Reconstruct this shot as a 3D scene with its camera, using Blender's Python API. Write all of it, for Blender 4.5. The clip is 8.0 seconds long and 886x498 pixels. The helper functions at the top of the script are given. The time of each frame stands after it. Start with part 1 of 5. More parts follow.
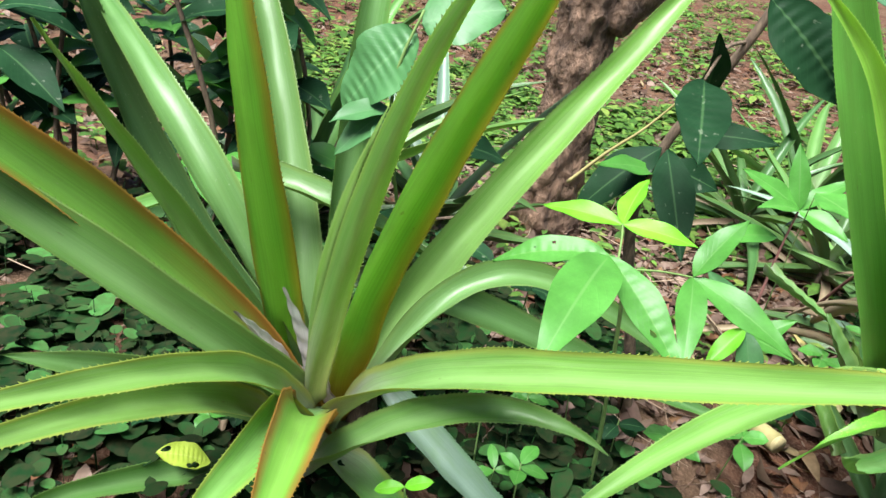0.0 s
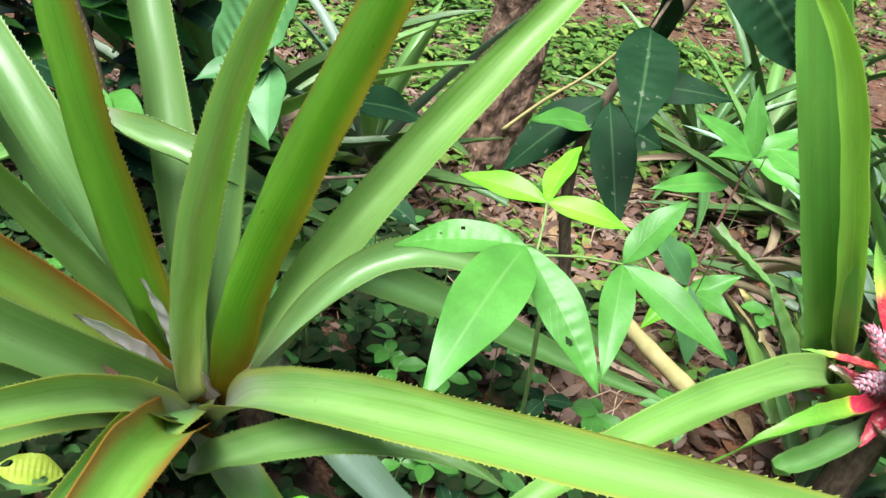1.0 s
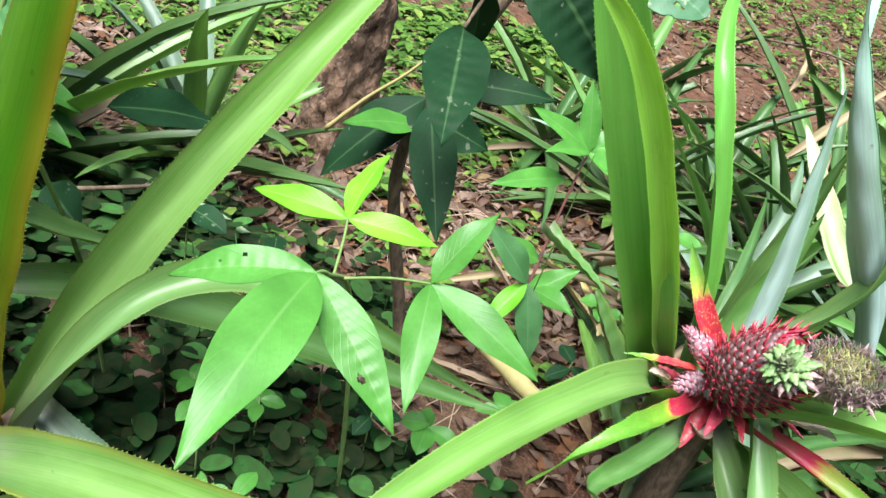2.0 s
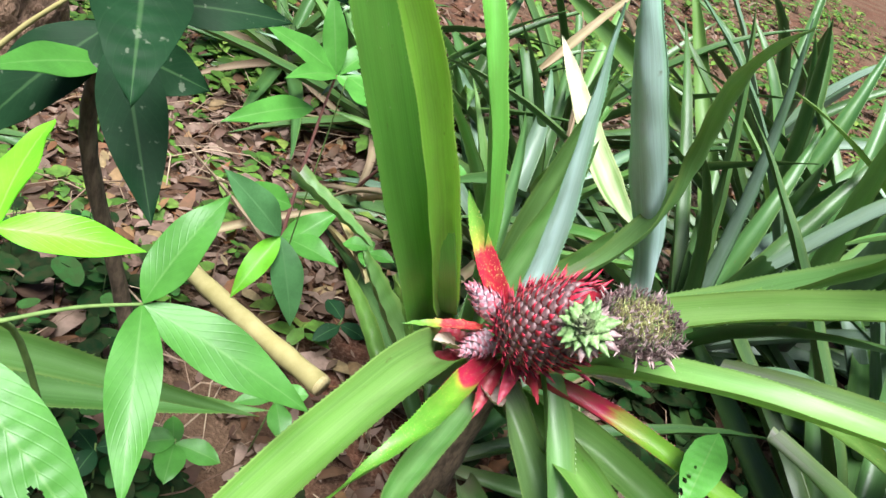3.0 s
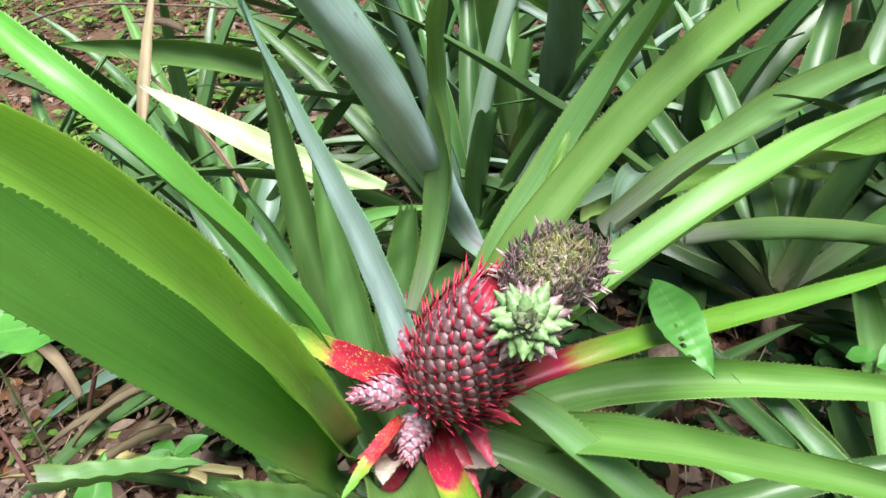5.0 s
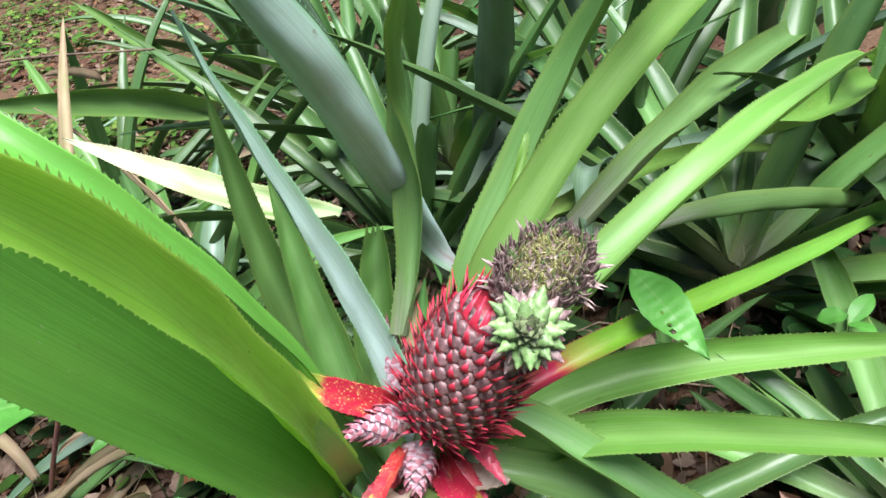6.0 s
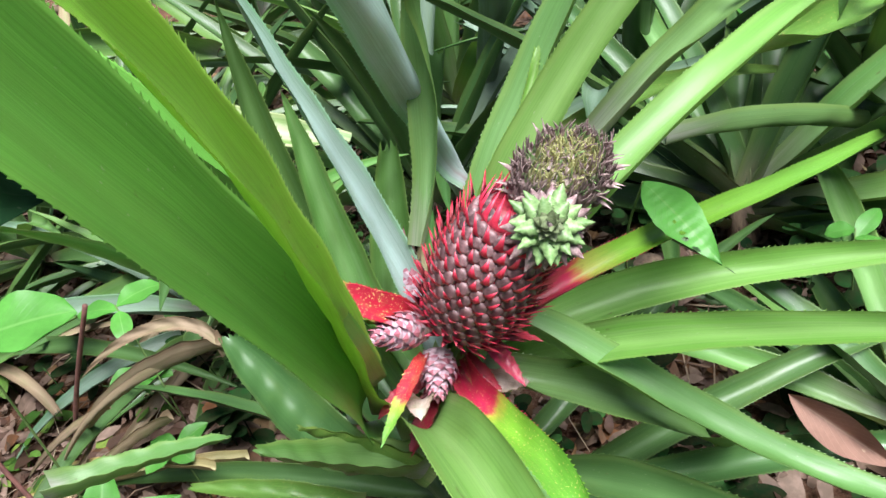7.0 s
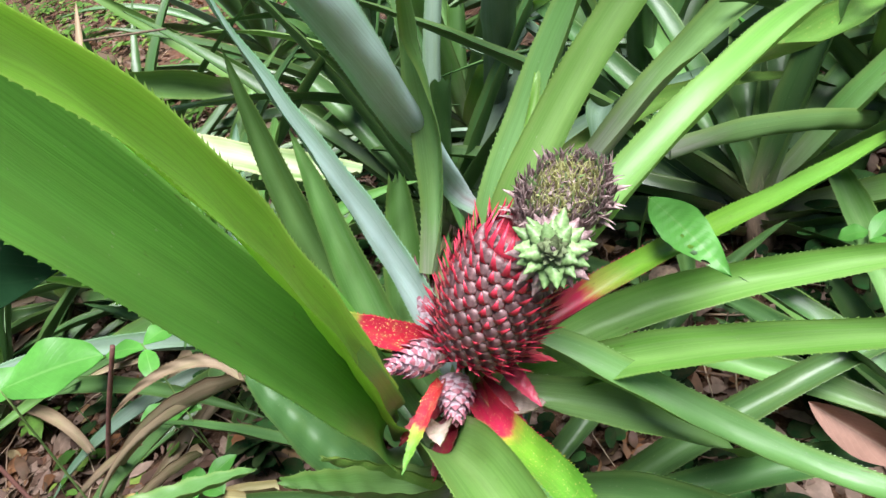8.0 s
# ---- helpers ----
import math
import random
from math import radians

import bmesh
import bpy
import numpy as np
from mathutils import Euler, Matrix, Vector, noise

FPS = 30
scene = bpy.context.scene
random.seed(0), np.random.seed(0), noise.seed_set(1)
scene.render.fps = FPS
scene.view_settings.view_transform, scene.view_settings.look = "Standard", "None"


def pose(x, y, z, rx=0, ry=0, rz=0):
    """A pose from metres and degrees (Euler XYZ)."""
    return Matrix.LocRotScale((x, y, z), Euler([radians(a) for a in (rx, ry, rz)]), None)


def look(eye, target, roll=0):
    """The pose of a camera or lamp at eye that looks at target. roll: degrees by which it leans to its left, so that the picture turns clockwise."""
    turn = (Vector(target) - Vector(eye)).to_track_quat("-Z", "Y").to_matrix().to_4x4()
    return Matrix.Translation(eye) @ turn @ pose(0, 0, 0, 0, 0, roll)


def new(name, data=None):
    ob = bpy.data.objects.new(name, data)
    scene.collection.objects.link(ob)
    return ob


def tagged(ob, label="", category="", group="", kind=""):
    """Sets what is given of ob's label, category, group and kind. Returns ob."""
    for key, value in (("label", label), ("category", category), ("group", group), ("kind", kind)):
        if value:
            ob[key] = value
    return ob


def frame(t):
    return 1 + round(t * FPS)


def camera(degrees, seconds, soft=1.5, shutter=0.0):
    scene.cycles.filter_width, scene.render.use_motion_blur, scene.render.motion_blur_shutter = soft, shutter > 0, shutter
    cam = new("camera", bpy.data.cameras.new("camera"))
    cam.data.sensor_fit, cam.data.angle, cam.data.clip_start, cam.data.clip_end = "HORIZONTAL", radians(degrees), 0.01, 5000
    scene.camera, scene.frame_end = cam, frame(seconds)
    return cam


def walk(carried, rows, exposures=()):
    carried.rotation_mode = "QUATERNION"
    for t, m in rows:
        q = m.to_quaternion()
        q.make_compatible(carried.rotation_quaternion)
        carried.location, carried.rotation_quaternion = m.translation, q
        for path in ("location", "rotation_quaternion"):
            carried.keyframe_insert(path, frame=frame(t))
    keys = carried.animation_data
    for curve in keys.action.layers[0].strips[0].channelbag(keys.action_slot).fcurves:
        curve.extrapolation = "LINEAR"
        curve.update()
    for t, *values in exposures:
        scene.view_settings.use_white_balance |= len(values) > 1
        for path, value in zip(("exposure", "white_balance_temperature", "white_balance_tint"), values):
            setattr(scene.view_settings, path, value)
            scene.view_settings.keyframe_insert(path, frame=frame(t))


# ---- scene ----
cam = camera(61.0, 8.0)
PATH = [
    (0, (0.66, 0.242, 0.926), (0.043, 1.918, 0.026), 8.8),
    (0.5, (0.648, 0.304, 0.94), (0.056, 1.923, -0.073), 11.1),
    (1, (0.662, 0.395, 0.947), (0.214, 2.008, -0.147), 12.1),
    (1.5, (0.683, 0.455, 0.963), (0.417, 2.125, -0.104), 15.4),
    (2, (0.709, 0.49, 0.962), (0.582, 2.174, -0.111), 16.8),
    (2.2, (0.732, 0.513, 0.96), (0.718, 2.206, -0.106), 17.3),
    (3.3, (0.7, 0.739, 0.909), (1.385, 2.274, -0.174), 22.5),
    (3.5, (0.701, 0.772, 0.925), (1.379, 2.298, -0.177), 17.1),
    (4, (0.735, 0.837, 0.924), (1.522, 2.34, -0.134), -0.3),
    (4.5, (0.715, 0.87, 0.892), (1.711, 2.226, -0.19), -7.7),
    (5, (0.708, 0.922, 0.865), (1.903, 2.121, -0.201), -11.1),
    (5.2, (0.705, 0.939, 0.861), (1.962, 2.087, -0.188), -12.4),
    (6.3, (0.699, 0.967, 0.856), (2.014, 2.03, -0.212), -15.6),
    (6.5, (0.687, 0.964, 0.848), (1.964, 2.051, -0.242), -16.2),
    (7, (0.666, 0.97, 0.836), (1.91, 2.022, -0.324), -17.4),
    (7.5, (0.661, 0.958, 0.845), (1.924, 2.04, -0.266), -19.9),
    (8, (0.668, 0.953, 0.848), (1.911, 2.062, -0.259), -21.3),
]
walk(cam, [(t, look(eye, target, roll)) for t, eye, target, roll in PATH],
     exposures=[(0, 1.45, 5980, 7), (2.0, 1.42, 5980, 8), (4.0, 1.27, 5960, 9), (8, 1.26, 5960, 11)])

# ---- light: a soft overcast sky through the canopy ----
world = bpy.data.worlds.new("sky")
scene.world = world
world.use_nodes = True
wn, wl = world.node_tree.nodes, world.node_tree.links
sky = wn.new("ShaderNodeTexSky")
sky.sky_type, sky.sun_disc = "NISHITA", False
sky.sun_elevation, sky.sun_rotation = radians(68), radians(195)
sky.air_density, sky.dust_density = 1.0, 3.0
wn["Background"].inputs["Strength"].default_value = 0.036
wl.new(sky.outputs["Color"], wn["Background"].inputs["Color"])
sun_data = bpy.data.lights.new("sun", "SUN")
sun_data.energy, sun_data.angle, sun_data.color = 5.0, radians(36), (1.0, 0.96, 0.90)
sun = new("sun", sun_data)
sun.matrix_world = look((0.45, -0.20, 4.4), (0.9, 1.5, 0.0))


# ---- materials ----
def nodes_of(name):
    m = bpy.data.materials.new(name)
    m.use_nodes = True
    return m, m.node_tree.nodes, m.node_tree.links


def ramp(n, l, value, stops):
    r = n.new("ShaderNodeValToRGB")
    while len(r.color_ramp.elements) < len(stops):
        r.color_ramp.elements.new(0.5)
    for e, (p, c) in zip(r.color_ramp.elements, stops):
        e.position, e.color = p, (*c, 1)
    l.new(value, r.inputs["Fac"])
    return r.outputs["Color"]


def math_node(n, l, op, a, b=0.0):
    m = n.new("ShaderNodeMath")
    m.operation = op
    for i, v in enumerate((a, b)):
        if isinstance(v, (int, float)):
            m.inputs[i].default_value = v
        else:
            l.new(v, m.inputs[i])
    return m.outputs[0]


def mix(n, l, fac, a, b, mode="MIX"):
    m = n.new("ShaderNodeMix")
    m.data_type, m.blend_type = "RGBA", mode
    for sock, v in ((m.inputs[0], fac), (m.inputs[6], a), (m.inputs[7], b)):
        if isinstance(v, (int, float)):
            sock.default_value = v
        elif isinstance(v, tuple):
            sock.default_value = (*v, 1)
        else:
            l.new(v, sock)
    return m.outputs[2]


def tex_noise(n, l, vector, scale, detail=3.0, rough=0.55):
    t = n.new("ShaderNodeTexNoise")
    t.inputs["Scale"].default_value, t.inputs["Detail"].default_value = scale, detail
    t.inputs["Roughness"].default_value = rough
    if vector is not None:
        l.new(vector, t.inputs["Vector"])
    return t.outputs["Fac"]


def stretch(n, l, vector, sx, sy, sz=1.0, shift=None):
    m = n.new("ShaderNodeMapping")
    m.inputs["Scale"].default_value = (sx, sy, sz)
    l.new(vector, m.inputs["Vector"])
    if shift is not None:
        l.new(shift, m.inputs["Location"])
    return m.outputs["Vector"]


def finish(m, n, l, colour, rough, bump=None, strength=0.2, see=0.0, distance=0.002, coat=0.0, gloss=0.5, glow=(1.0, 1.0, 0.6), skin=1.0):
    p = n["Principled BSDF"]
    p.inputs["Specular IOR Level"].default_value = gloss
    l.new(colour, p.inputs["Base Color"])
    if isinstance(rough, (int, float)):
        p.inputs["Roughness"].default_value = rough
    else:
        l.new(rough, p.inputs["Roughness"])
    p.inputs["Coat Weight"].default_value = coat
    if bump is not None:
        b = n.new("ShaderNodeBump")
        b.inputs["Strength"].default_value, b.inputs["Distance"].default_value = strength, distance
        l.new(bump, b.inputs["Height"])
        l.new(b.outputs["Normal"], p.inputs["Normal"])
    if see:
        t = n.new("ShaderNodeBsdfTranslucent")
        thin = n.new("ShaderNodeGamma")
        thin.inputs["Gamma"].default_value = skin
        l.new(colour, thin.inputs["Color"])
        l.new(mix(n, l, 1.0, thin.outputs["Color"], glow, "MULTIPLY"), t.inputs["Color"])
        s = n.new("ShaderNodeMixShader")
        s.inputs[0].default_value = see
        l.new(p.outputs[0], s.inputs[1])
        l.new(t.outputs[0], s.inputs[2])
        l.new(s.outputs[0], n["Material Output"].inputs["Surface"])
    return m


def blade_material(name, stops, edge, edge_amount, light, see=0.38, rough=0.36, specks=0.0, bands=0.62, glow=(1.0, 1.0, 0.6)):
    """Strap leaf: colour along the blade, tinted rims, fine lengthwise streaks, a painted gloss stripe. UV: u across, v
    along.
    """
    m, n, l = nodes_of(name)
    uv = n.new("ShaderNodeUVMap").outputs["UV"]
    info = n.new("ShaderNodeObjectInfo")
    sep = n.new("ShaderNodeSeparateXYZ")
    l.new(uv, sep.inputs[0])
    shift = n.new("ShaderNodeCombineXYZ")
    for i in range(3):
        l.new(math_node(n, l, "MULTIPLY", info.outputs["Random"], 37.0 + 11 * i), shift.inputs[i])
    soft = tex_noise(n, l, stretch(n, l, uv, 3.0, 5.0, 1, shift.outputs[0]), 1.6, 3)
    fine = tex_noise(n, l, stretch(n, l, uv, 72.0, 2.2, 1, shift.outputs[0]), 1.0, 4)
    wide = tex_noise(n, l, stretch(n, l, uv, 7.0, 0.9, 1, shift.outputs[0]), 1.0, 2)
    along = math_node(n, l, "ADD", sep.outputs[1], math_node(n, l, "MULTIPLY", math_node(n, l, "SUBTRACT", soft, 0.5), 0.16))
    base = ramp(n, l, along, stops)
    base = mix(n, l, math_node(n, l, "MULTIPLY", ramp(n, l, wide, [(0.42, (0, 0, 0)), (0.7, (1, 1, 1))]), bands), base, light)
    dark = math_node(n, l, "MULTIPLY", ramp(n, l, fine, [(0.35, (1, 1, 1)), (0.6, (0, 0, 0))]), 0.27)
    base = mix(n, l, dark, base, (0.02, 0.07, 0.008))
    rim = math_node(n, l, "ABSOLUTE", math_node(n, l, "SUBTRACT", sep.outputs[0], 0.5))
    # paler middle: the gloss along the channel, mixed into the base colour
    gloss_stripe = math_node(n, l, "ADD", rim, math_node(n, l, "MULTIPLY", math_node(n, l, "SUBTRACT", wide, 0.5), 0.5))
    base = mix(n, l, math_node(n, l, "MULTIPLY", ramp(n, l, gloss_stripe, [(0.0, (1, 1, 1)), (0.24, (0, 0, 0))]), bands * 0.8), base, light)
    rim = math_node(n, l, "ADD", rim, math_node(n, l, "MULTIPLY", math_node(n, l, "SUBTRACT", soft, 0.5), 0.16))
    rim = ramp(n, l, rim, [(0.38 if edge_amount < 0.65 else 0.27, (0, 0, 0)), (0.46, (1, 1, 1))])
    base = mix(n, l, math_node(n, l, "MULTIPLY", rim, edge_amount), base, edge)
    if specks:
        dots = tex_noise(n, l, stretch(n, l, uv, 14.0, 60.0, 1, shift.outputs[0]), 1.3, 2)
        base = mix(n, l, math_node(n, l, "MULTIPLY", ramp(n, l, dots, [(0.63, (0, 0, 0)), (0.68, (1, 1, 1))]), specks), base, (0.80, 0.58, 0.22))
    scars = tex_noise(n, l, stretch(n, l, uv, 7.0, 30.0, 1, shift.outputs[0]), 1.0, 4)
    base = mix(n, l, math_node(n, l, "MULTIPLY", ramp(n, l, scars, [(0.70, (0, 0, 0)), (0.76, (1, 1, 1))]), 0.55), base, (0.10, 0.075, 0.03))
    dust = tex_noise(n, l, stretch(n, l, uv, 24.0, 190.0, 1, shift.outputs[0]), 1.0, 2)
    base = mix(n, l, math_node(n, l, "MULTIPLY", ramp(n, l, dust, [(0.70, (0, 0, 0)), (0.75, (1, 1, 1))]), 0.35), base, (0.46, 0.48, 0.34))
    stain = tex_noise(n, l, stretch(n, l, uv, 2.0, 4.5, 1, shift.outputs[0]), 1.0, 5, 0.65)
    base = mix(n, l, math_node(n, l, "MULTIPLY", ramp(n, l, stain, [(0.50, (0, 0, 0)), (0.72, (1, 1, 1))]), 0.40), base, (0.10, 0.17, 0.03))
    value = n.new("ShaderNodeHueSaturation")
    l.new(math_node(n, l, "ADD", math_node(n, l, "MULTIPLY", info.outputs["Random"], 0.24), 0.9), value.inputs["Value"])
    l.new(math_node(n, l, "ADD", math_node(n, l, "MULTIPLY", info.outputs["Random"], 0.016), 0.494), value.inputs["Hue"])
    l.new(base, value.inputs["Color"])
    r = math_node(n, l, "ADD", math_node(n, l, "MULTIPLY", soft, 0.25), rough - 0.1)
    return finish(m, n, l, value.outputs["Color"], r, math_node(n, l, "ADD", fine, math_node(n, l, "MULTIPLY", soft, 3.0)), 0.16, see, 0.0012, gloss=0.52, glow=glow, skin=0.5)


BLADE = {
    "green": blade_material("leaf_green", [(0.0, (0.450, 0.419, 0.432)), (0.08, (0.324, 0.375, 0.238)), (0.22, (0.167, 0.339, 0.090)), (0.6, (0.142, 0.320, 0.065)), (1.0, (0.131, 0.294, 0.060))], (0.214, 0.303, 0.080), 0.45, (0.238, 0.401, 0.158), 0.35),
    "fresh": blade_material("leaf_fresh_green", [(0.0, (0.282, 0.301, 0.220)), (0.10, (0.192, 0.341, 0.091)), (0.6, (0.180, 0.367, 0.060)), (1.0, (0.175, 0.350, 0.060))], (0.234, 0.341, 0.081), 0.4, (0.259, 0.409, 0.133), 0.38),
    # base lowered to carry the shade on the lower big leaf
    "thin": blade_material("leaf_thin_green", [(0.0, (0.272, 0.285, 0.275)), (0.06, (0.160, 0.301, 0.103)), (0.2, (0.152, 0.393, 0.058)), (1.0, (0.152, 0.418, 0.058))], (0.192, 0.435, 0.069), 0.5, (0.176, 0.452, 0.081), 0.26, bands=0.2, glow=(0.95, 1.0, 0.62)),
    # brighter copy of the thin green: sunlight on the upper leaf is in the colour
    "thin_lit": blade_material("leaf_thin_green_lit", [(0.0, (0.360, 0.298, 0.309)), (0.10, (0.260, 0.437, 0.111)), (0.3, (0.340, 0.676, 0.077)), (1.0, (0.360, 0.715, 0.088))], (0.440, 0.715, 0.133), 0.6, (0.420, 0.735, 0.133), 0.5, bands=0.25, glow=(0.95, 1.0, 0.62)),
    "lime": blade_material("leaf_lime_green", [(0.0, (0.560, 0.485, 0.529)), (0.17, (0.440, 0.436, 0.380)), (0.34, (0.238, 0.455, 0.138)), (0.55, (0.229, 0.465, 0.090)), (1.0, (0.229, 0.455, 0.085))], (0.400, 0.407, 0.069), 0.6, (0.317, 0.534, 0.179), 0.4),
    "rim": blade_material("leaf_rust_rimmed", [(0.0, (0.420, 0.240, 0.110)), (0.10, (0.420, 0.200, 0.040)), (0.22, (0.360, 0.270, 0.050)), (0.36, (0.229, 0.449, 0.064)), (1.0, (0.194, 0.469, 0.055))], (0.360, 0.150, 0.030), 0.9, (0.282, 0.551, 0.101), 0.38),
    # rust-rimmed leaf again, base brightened to hold some of the light shining through
    "rimlit": blade_material("leaf_rust_rimmed_backlit", [(0.0, (0.497, 0.291, 0.184)), (0.07, (0.540, 0.242, 0.057)), (0.16, (0.497, 0.388, 0.081)), (0.26, (0.324, 0.621, 0.103)), (1.0, (0.292, 0.660, 0.103))], (0.583, 0.291, 0.057), 0.7, (0.367, 0.698, 0.149), 0.86, bands=0.3, glow=(0.95, 1.0, 0.62)),
    "pale": blade_material("leaf_pale_base", [(0.0, (0.62, 0.55, 0.53)), (0.20, (0.52, 0.55, 0.43)), (0.42, (0.27, 0.47, 0.13)), (1.0, (0.144, 0.437, 0.03))], (0.33, 0.4, 0.08), 0.4, (0.36, 0.47, 0.2), 0.6),
    "spike": blade_material("leaf_pink_white", [(0.0, (0.70, 0.56, 0.58)), (0.5, (0.62, 0.55, 0.57)), (0.85, (0.36, 0.4, 0.33)), (1.0, (0.15, 0.13, 0.1))], (0.48, 0.45, 0.42), 0.3, (0.6, 0.55, 0.56), 0.5, glow=(1.0, 0.95, 0.95)),
    "leafy": blade_material("leaf_mid_green", [(0.0, (0.357, 0.346, 0.312)), (0.10, (0.149, 0.264, 0.083)), (0.6, (0.105, 0.230, 0.048)), (1.0, (0.100, 0.226, 0.048))], (0.200, 0.294, 0.072), 0.5, (0.170, 0.303, 0.108), 0.3),
    # dark green, lowered further so gaps among low and rear leaves read as shade
    "dark": blade_material("leaf_dark_shade_green", [(0.0, (0.242, 0.233, 0.150)), (0.12, (0.057, 0.124, 0.035)), (1.0, (0.042, 0.104, 0.025))], (0.105, 0.158, 0.035), 0.4, (0.089, 0.178, 0.057), 0.15),
    "grey": blade_material("leaf_grey_bloom", [(0.0, (0.391, 0.200, 0.248)), (0.12, (0.380, 0.500, 0.469)), (0.6, (0.325, 0.465, 0.385)), (1.0, (0.225, 0.415, 0.270))], (0.202, 0.517, 0.193), 0.4, (0.483, 0.637, 0.621), 0.1, 0.42),
    "bloom": blade_material("leaf_dull_bloom", [(0.0, (0.22, 0.14, 0.14)), (0.12, (0.16, 0.22, 0.16)), (0.6, (0.13, 0.20, 0.14)), (1.0, (0.09, 0.18, 0.09))], (0.11, 0.22, 0.08), 0.4, (0.20, 0.28, 0.21), 0.1, 0.42),
    "bract": blade_material("leaf_red_based", [(0.0, (0.36, 0.006, 0.04)), (0.38, (0.47, 0.010, 0.07)), (0.40, (0.50, 0.14, 0.07)), (0.43, (0.42, 0.42, 0.05)), (0.50, (0.19, 0.40, 0.03)), (1.0, (0.12, 0.32, 0.03))], (0.36, 0.40, 0.05), 0.0, (0.30, 0.46, 0.05), 0.12, 0.36, 0.5, 0.0, glow=(1.0, 0.9, 0.7)),
    "bract_long": blade_material("leaf_long_red_based", [(0.0, (0.36, 0.006, 0.04)), (0.25, (0.47, 0.012, 0.07)), (0.275, (0.50, 0.16, 0.06)), (0.30, (0.42, 0.42, 0.08)), (0.40, (0.19, 0.40, 0.03)), (1.0, (0.14, 0.33, 0.04))], (0.30, 0.36, 0.06), 0.0, (0.30, 0.46, 0.05), 0.15, 0.36, 0.0, 0.0, glow=(1.0, 0.9, 0.7)),
    "red": blade_material("bract_red", [(0.0, (0.34, 0.006, 0.035)), (0.52, (0.47, 0.010, 0.07)), (0.555, (0.52, 0.20, 0.08)), (0.59, (0.40, 0.42, 0.06)), (0.75, (0.20, 0.40, 0.05)), (1.0, (0.14, 0.33, 0.05))], (0.60, 0.02, 0.05), 0.0, (0.60, 0.06, 0.08), 0.08, 0.36, 0.85, 0.0, glow=(1.0, 0.9, 0.7)),
    "crimson": blade_material("bract_crimson", [(0.0, (0.20, 0.006, 0.02)), (0.5, (0.40, 0.008, 0.05)), (1.0, (0.48, 0.02, 0.07))], (0.5, 0.02, 0.04), 0.0, (0.60, 0.06, 0.08), 0.08, 0.4, 0.3, 0.0, glow=(1.0, 0.9, 0.7)),
    "paper": blade_material("sheath_paper", [(0.0, (0.3, 0.16, 0.11)), (0.5, (0.52, 0.38, 0.33)), (1.0, (0.6, 0.46, 0.42))], (0.36, 0.22, 0.16), 0.5, (0.66, 0.54, 0.5), 0.2, 0.7),
    "dry": blade_material("leaf_dry", [(0.0, (0.216, 0.144, 0.086)), (0.5, (0.302, 0.216, 0.137)), (1.0, (0.238, 0.151, 0.094))], (0.158, 0.094, 0.050), 0.5, (0.360, 0.274, 0.187), 0.1, 0.7),
    "olive": blade_material("leaf_olive", [(0.0, (0.260, 0.300, 0.120)), (0.12, (0.123, 0.235, 0.037)), (0.5, (0.104, 0.214, 0.032)), (1.0, (0.123, 0.224, 0.037))], (0.171, 0.245, 0.046), 0.5, (0.152, 0.286, 0.055), 0.2, 0.4, 0.15),
    "spot": blade_material("leaf_brown_spotted", [(0.0, (0.26, 0.28, 0.15)), (0.12, (0.11, 0.21, 0.045)), (1.0, (0.12, 0.23, 0.045))], (0.12, 0.18, 0.04), 0.4, (0.16, 0.27, 0.07), 0.18, 0.42, 0.0),
    "white": blade_material("leaf_bleached", [(0.0, (0.115, 0.230, 0.049)), (0.50, (0.205, 0.328, 0.082)), (0.66, (0.508, 0.541, 0.262)), (1.0, (0.623, 0.623, 0.459))], (0.451, 0.459, 0.246), 0.4, (0.590, 0.607, 0.410), 0.2, 0.5),
    "yellow": blade_material("leaf_yellowing", [(0.0, (0.36, 0.3, 0.14)), (0.4, (0.5, 0.42, 0.16)), (1.0, (0.45, 0.33, 0.1))], (0.3, 0.2, 0.06), 0.5, (0.55, 0.5, 0.3), 0.15, 0.5),
}


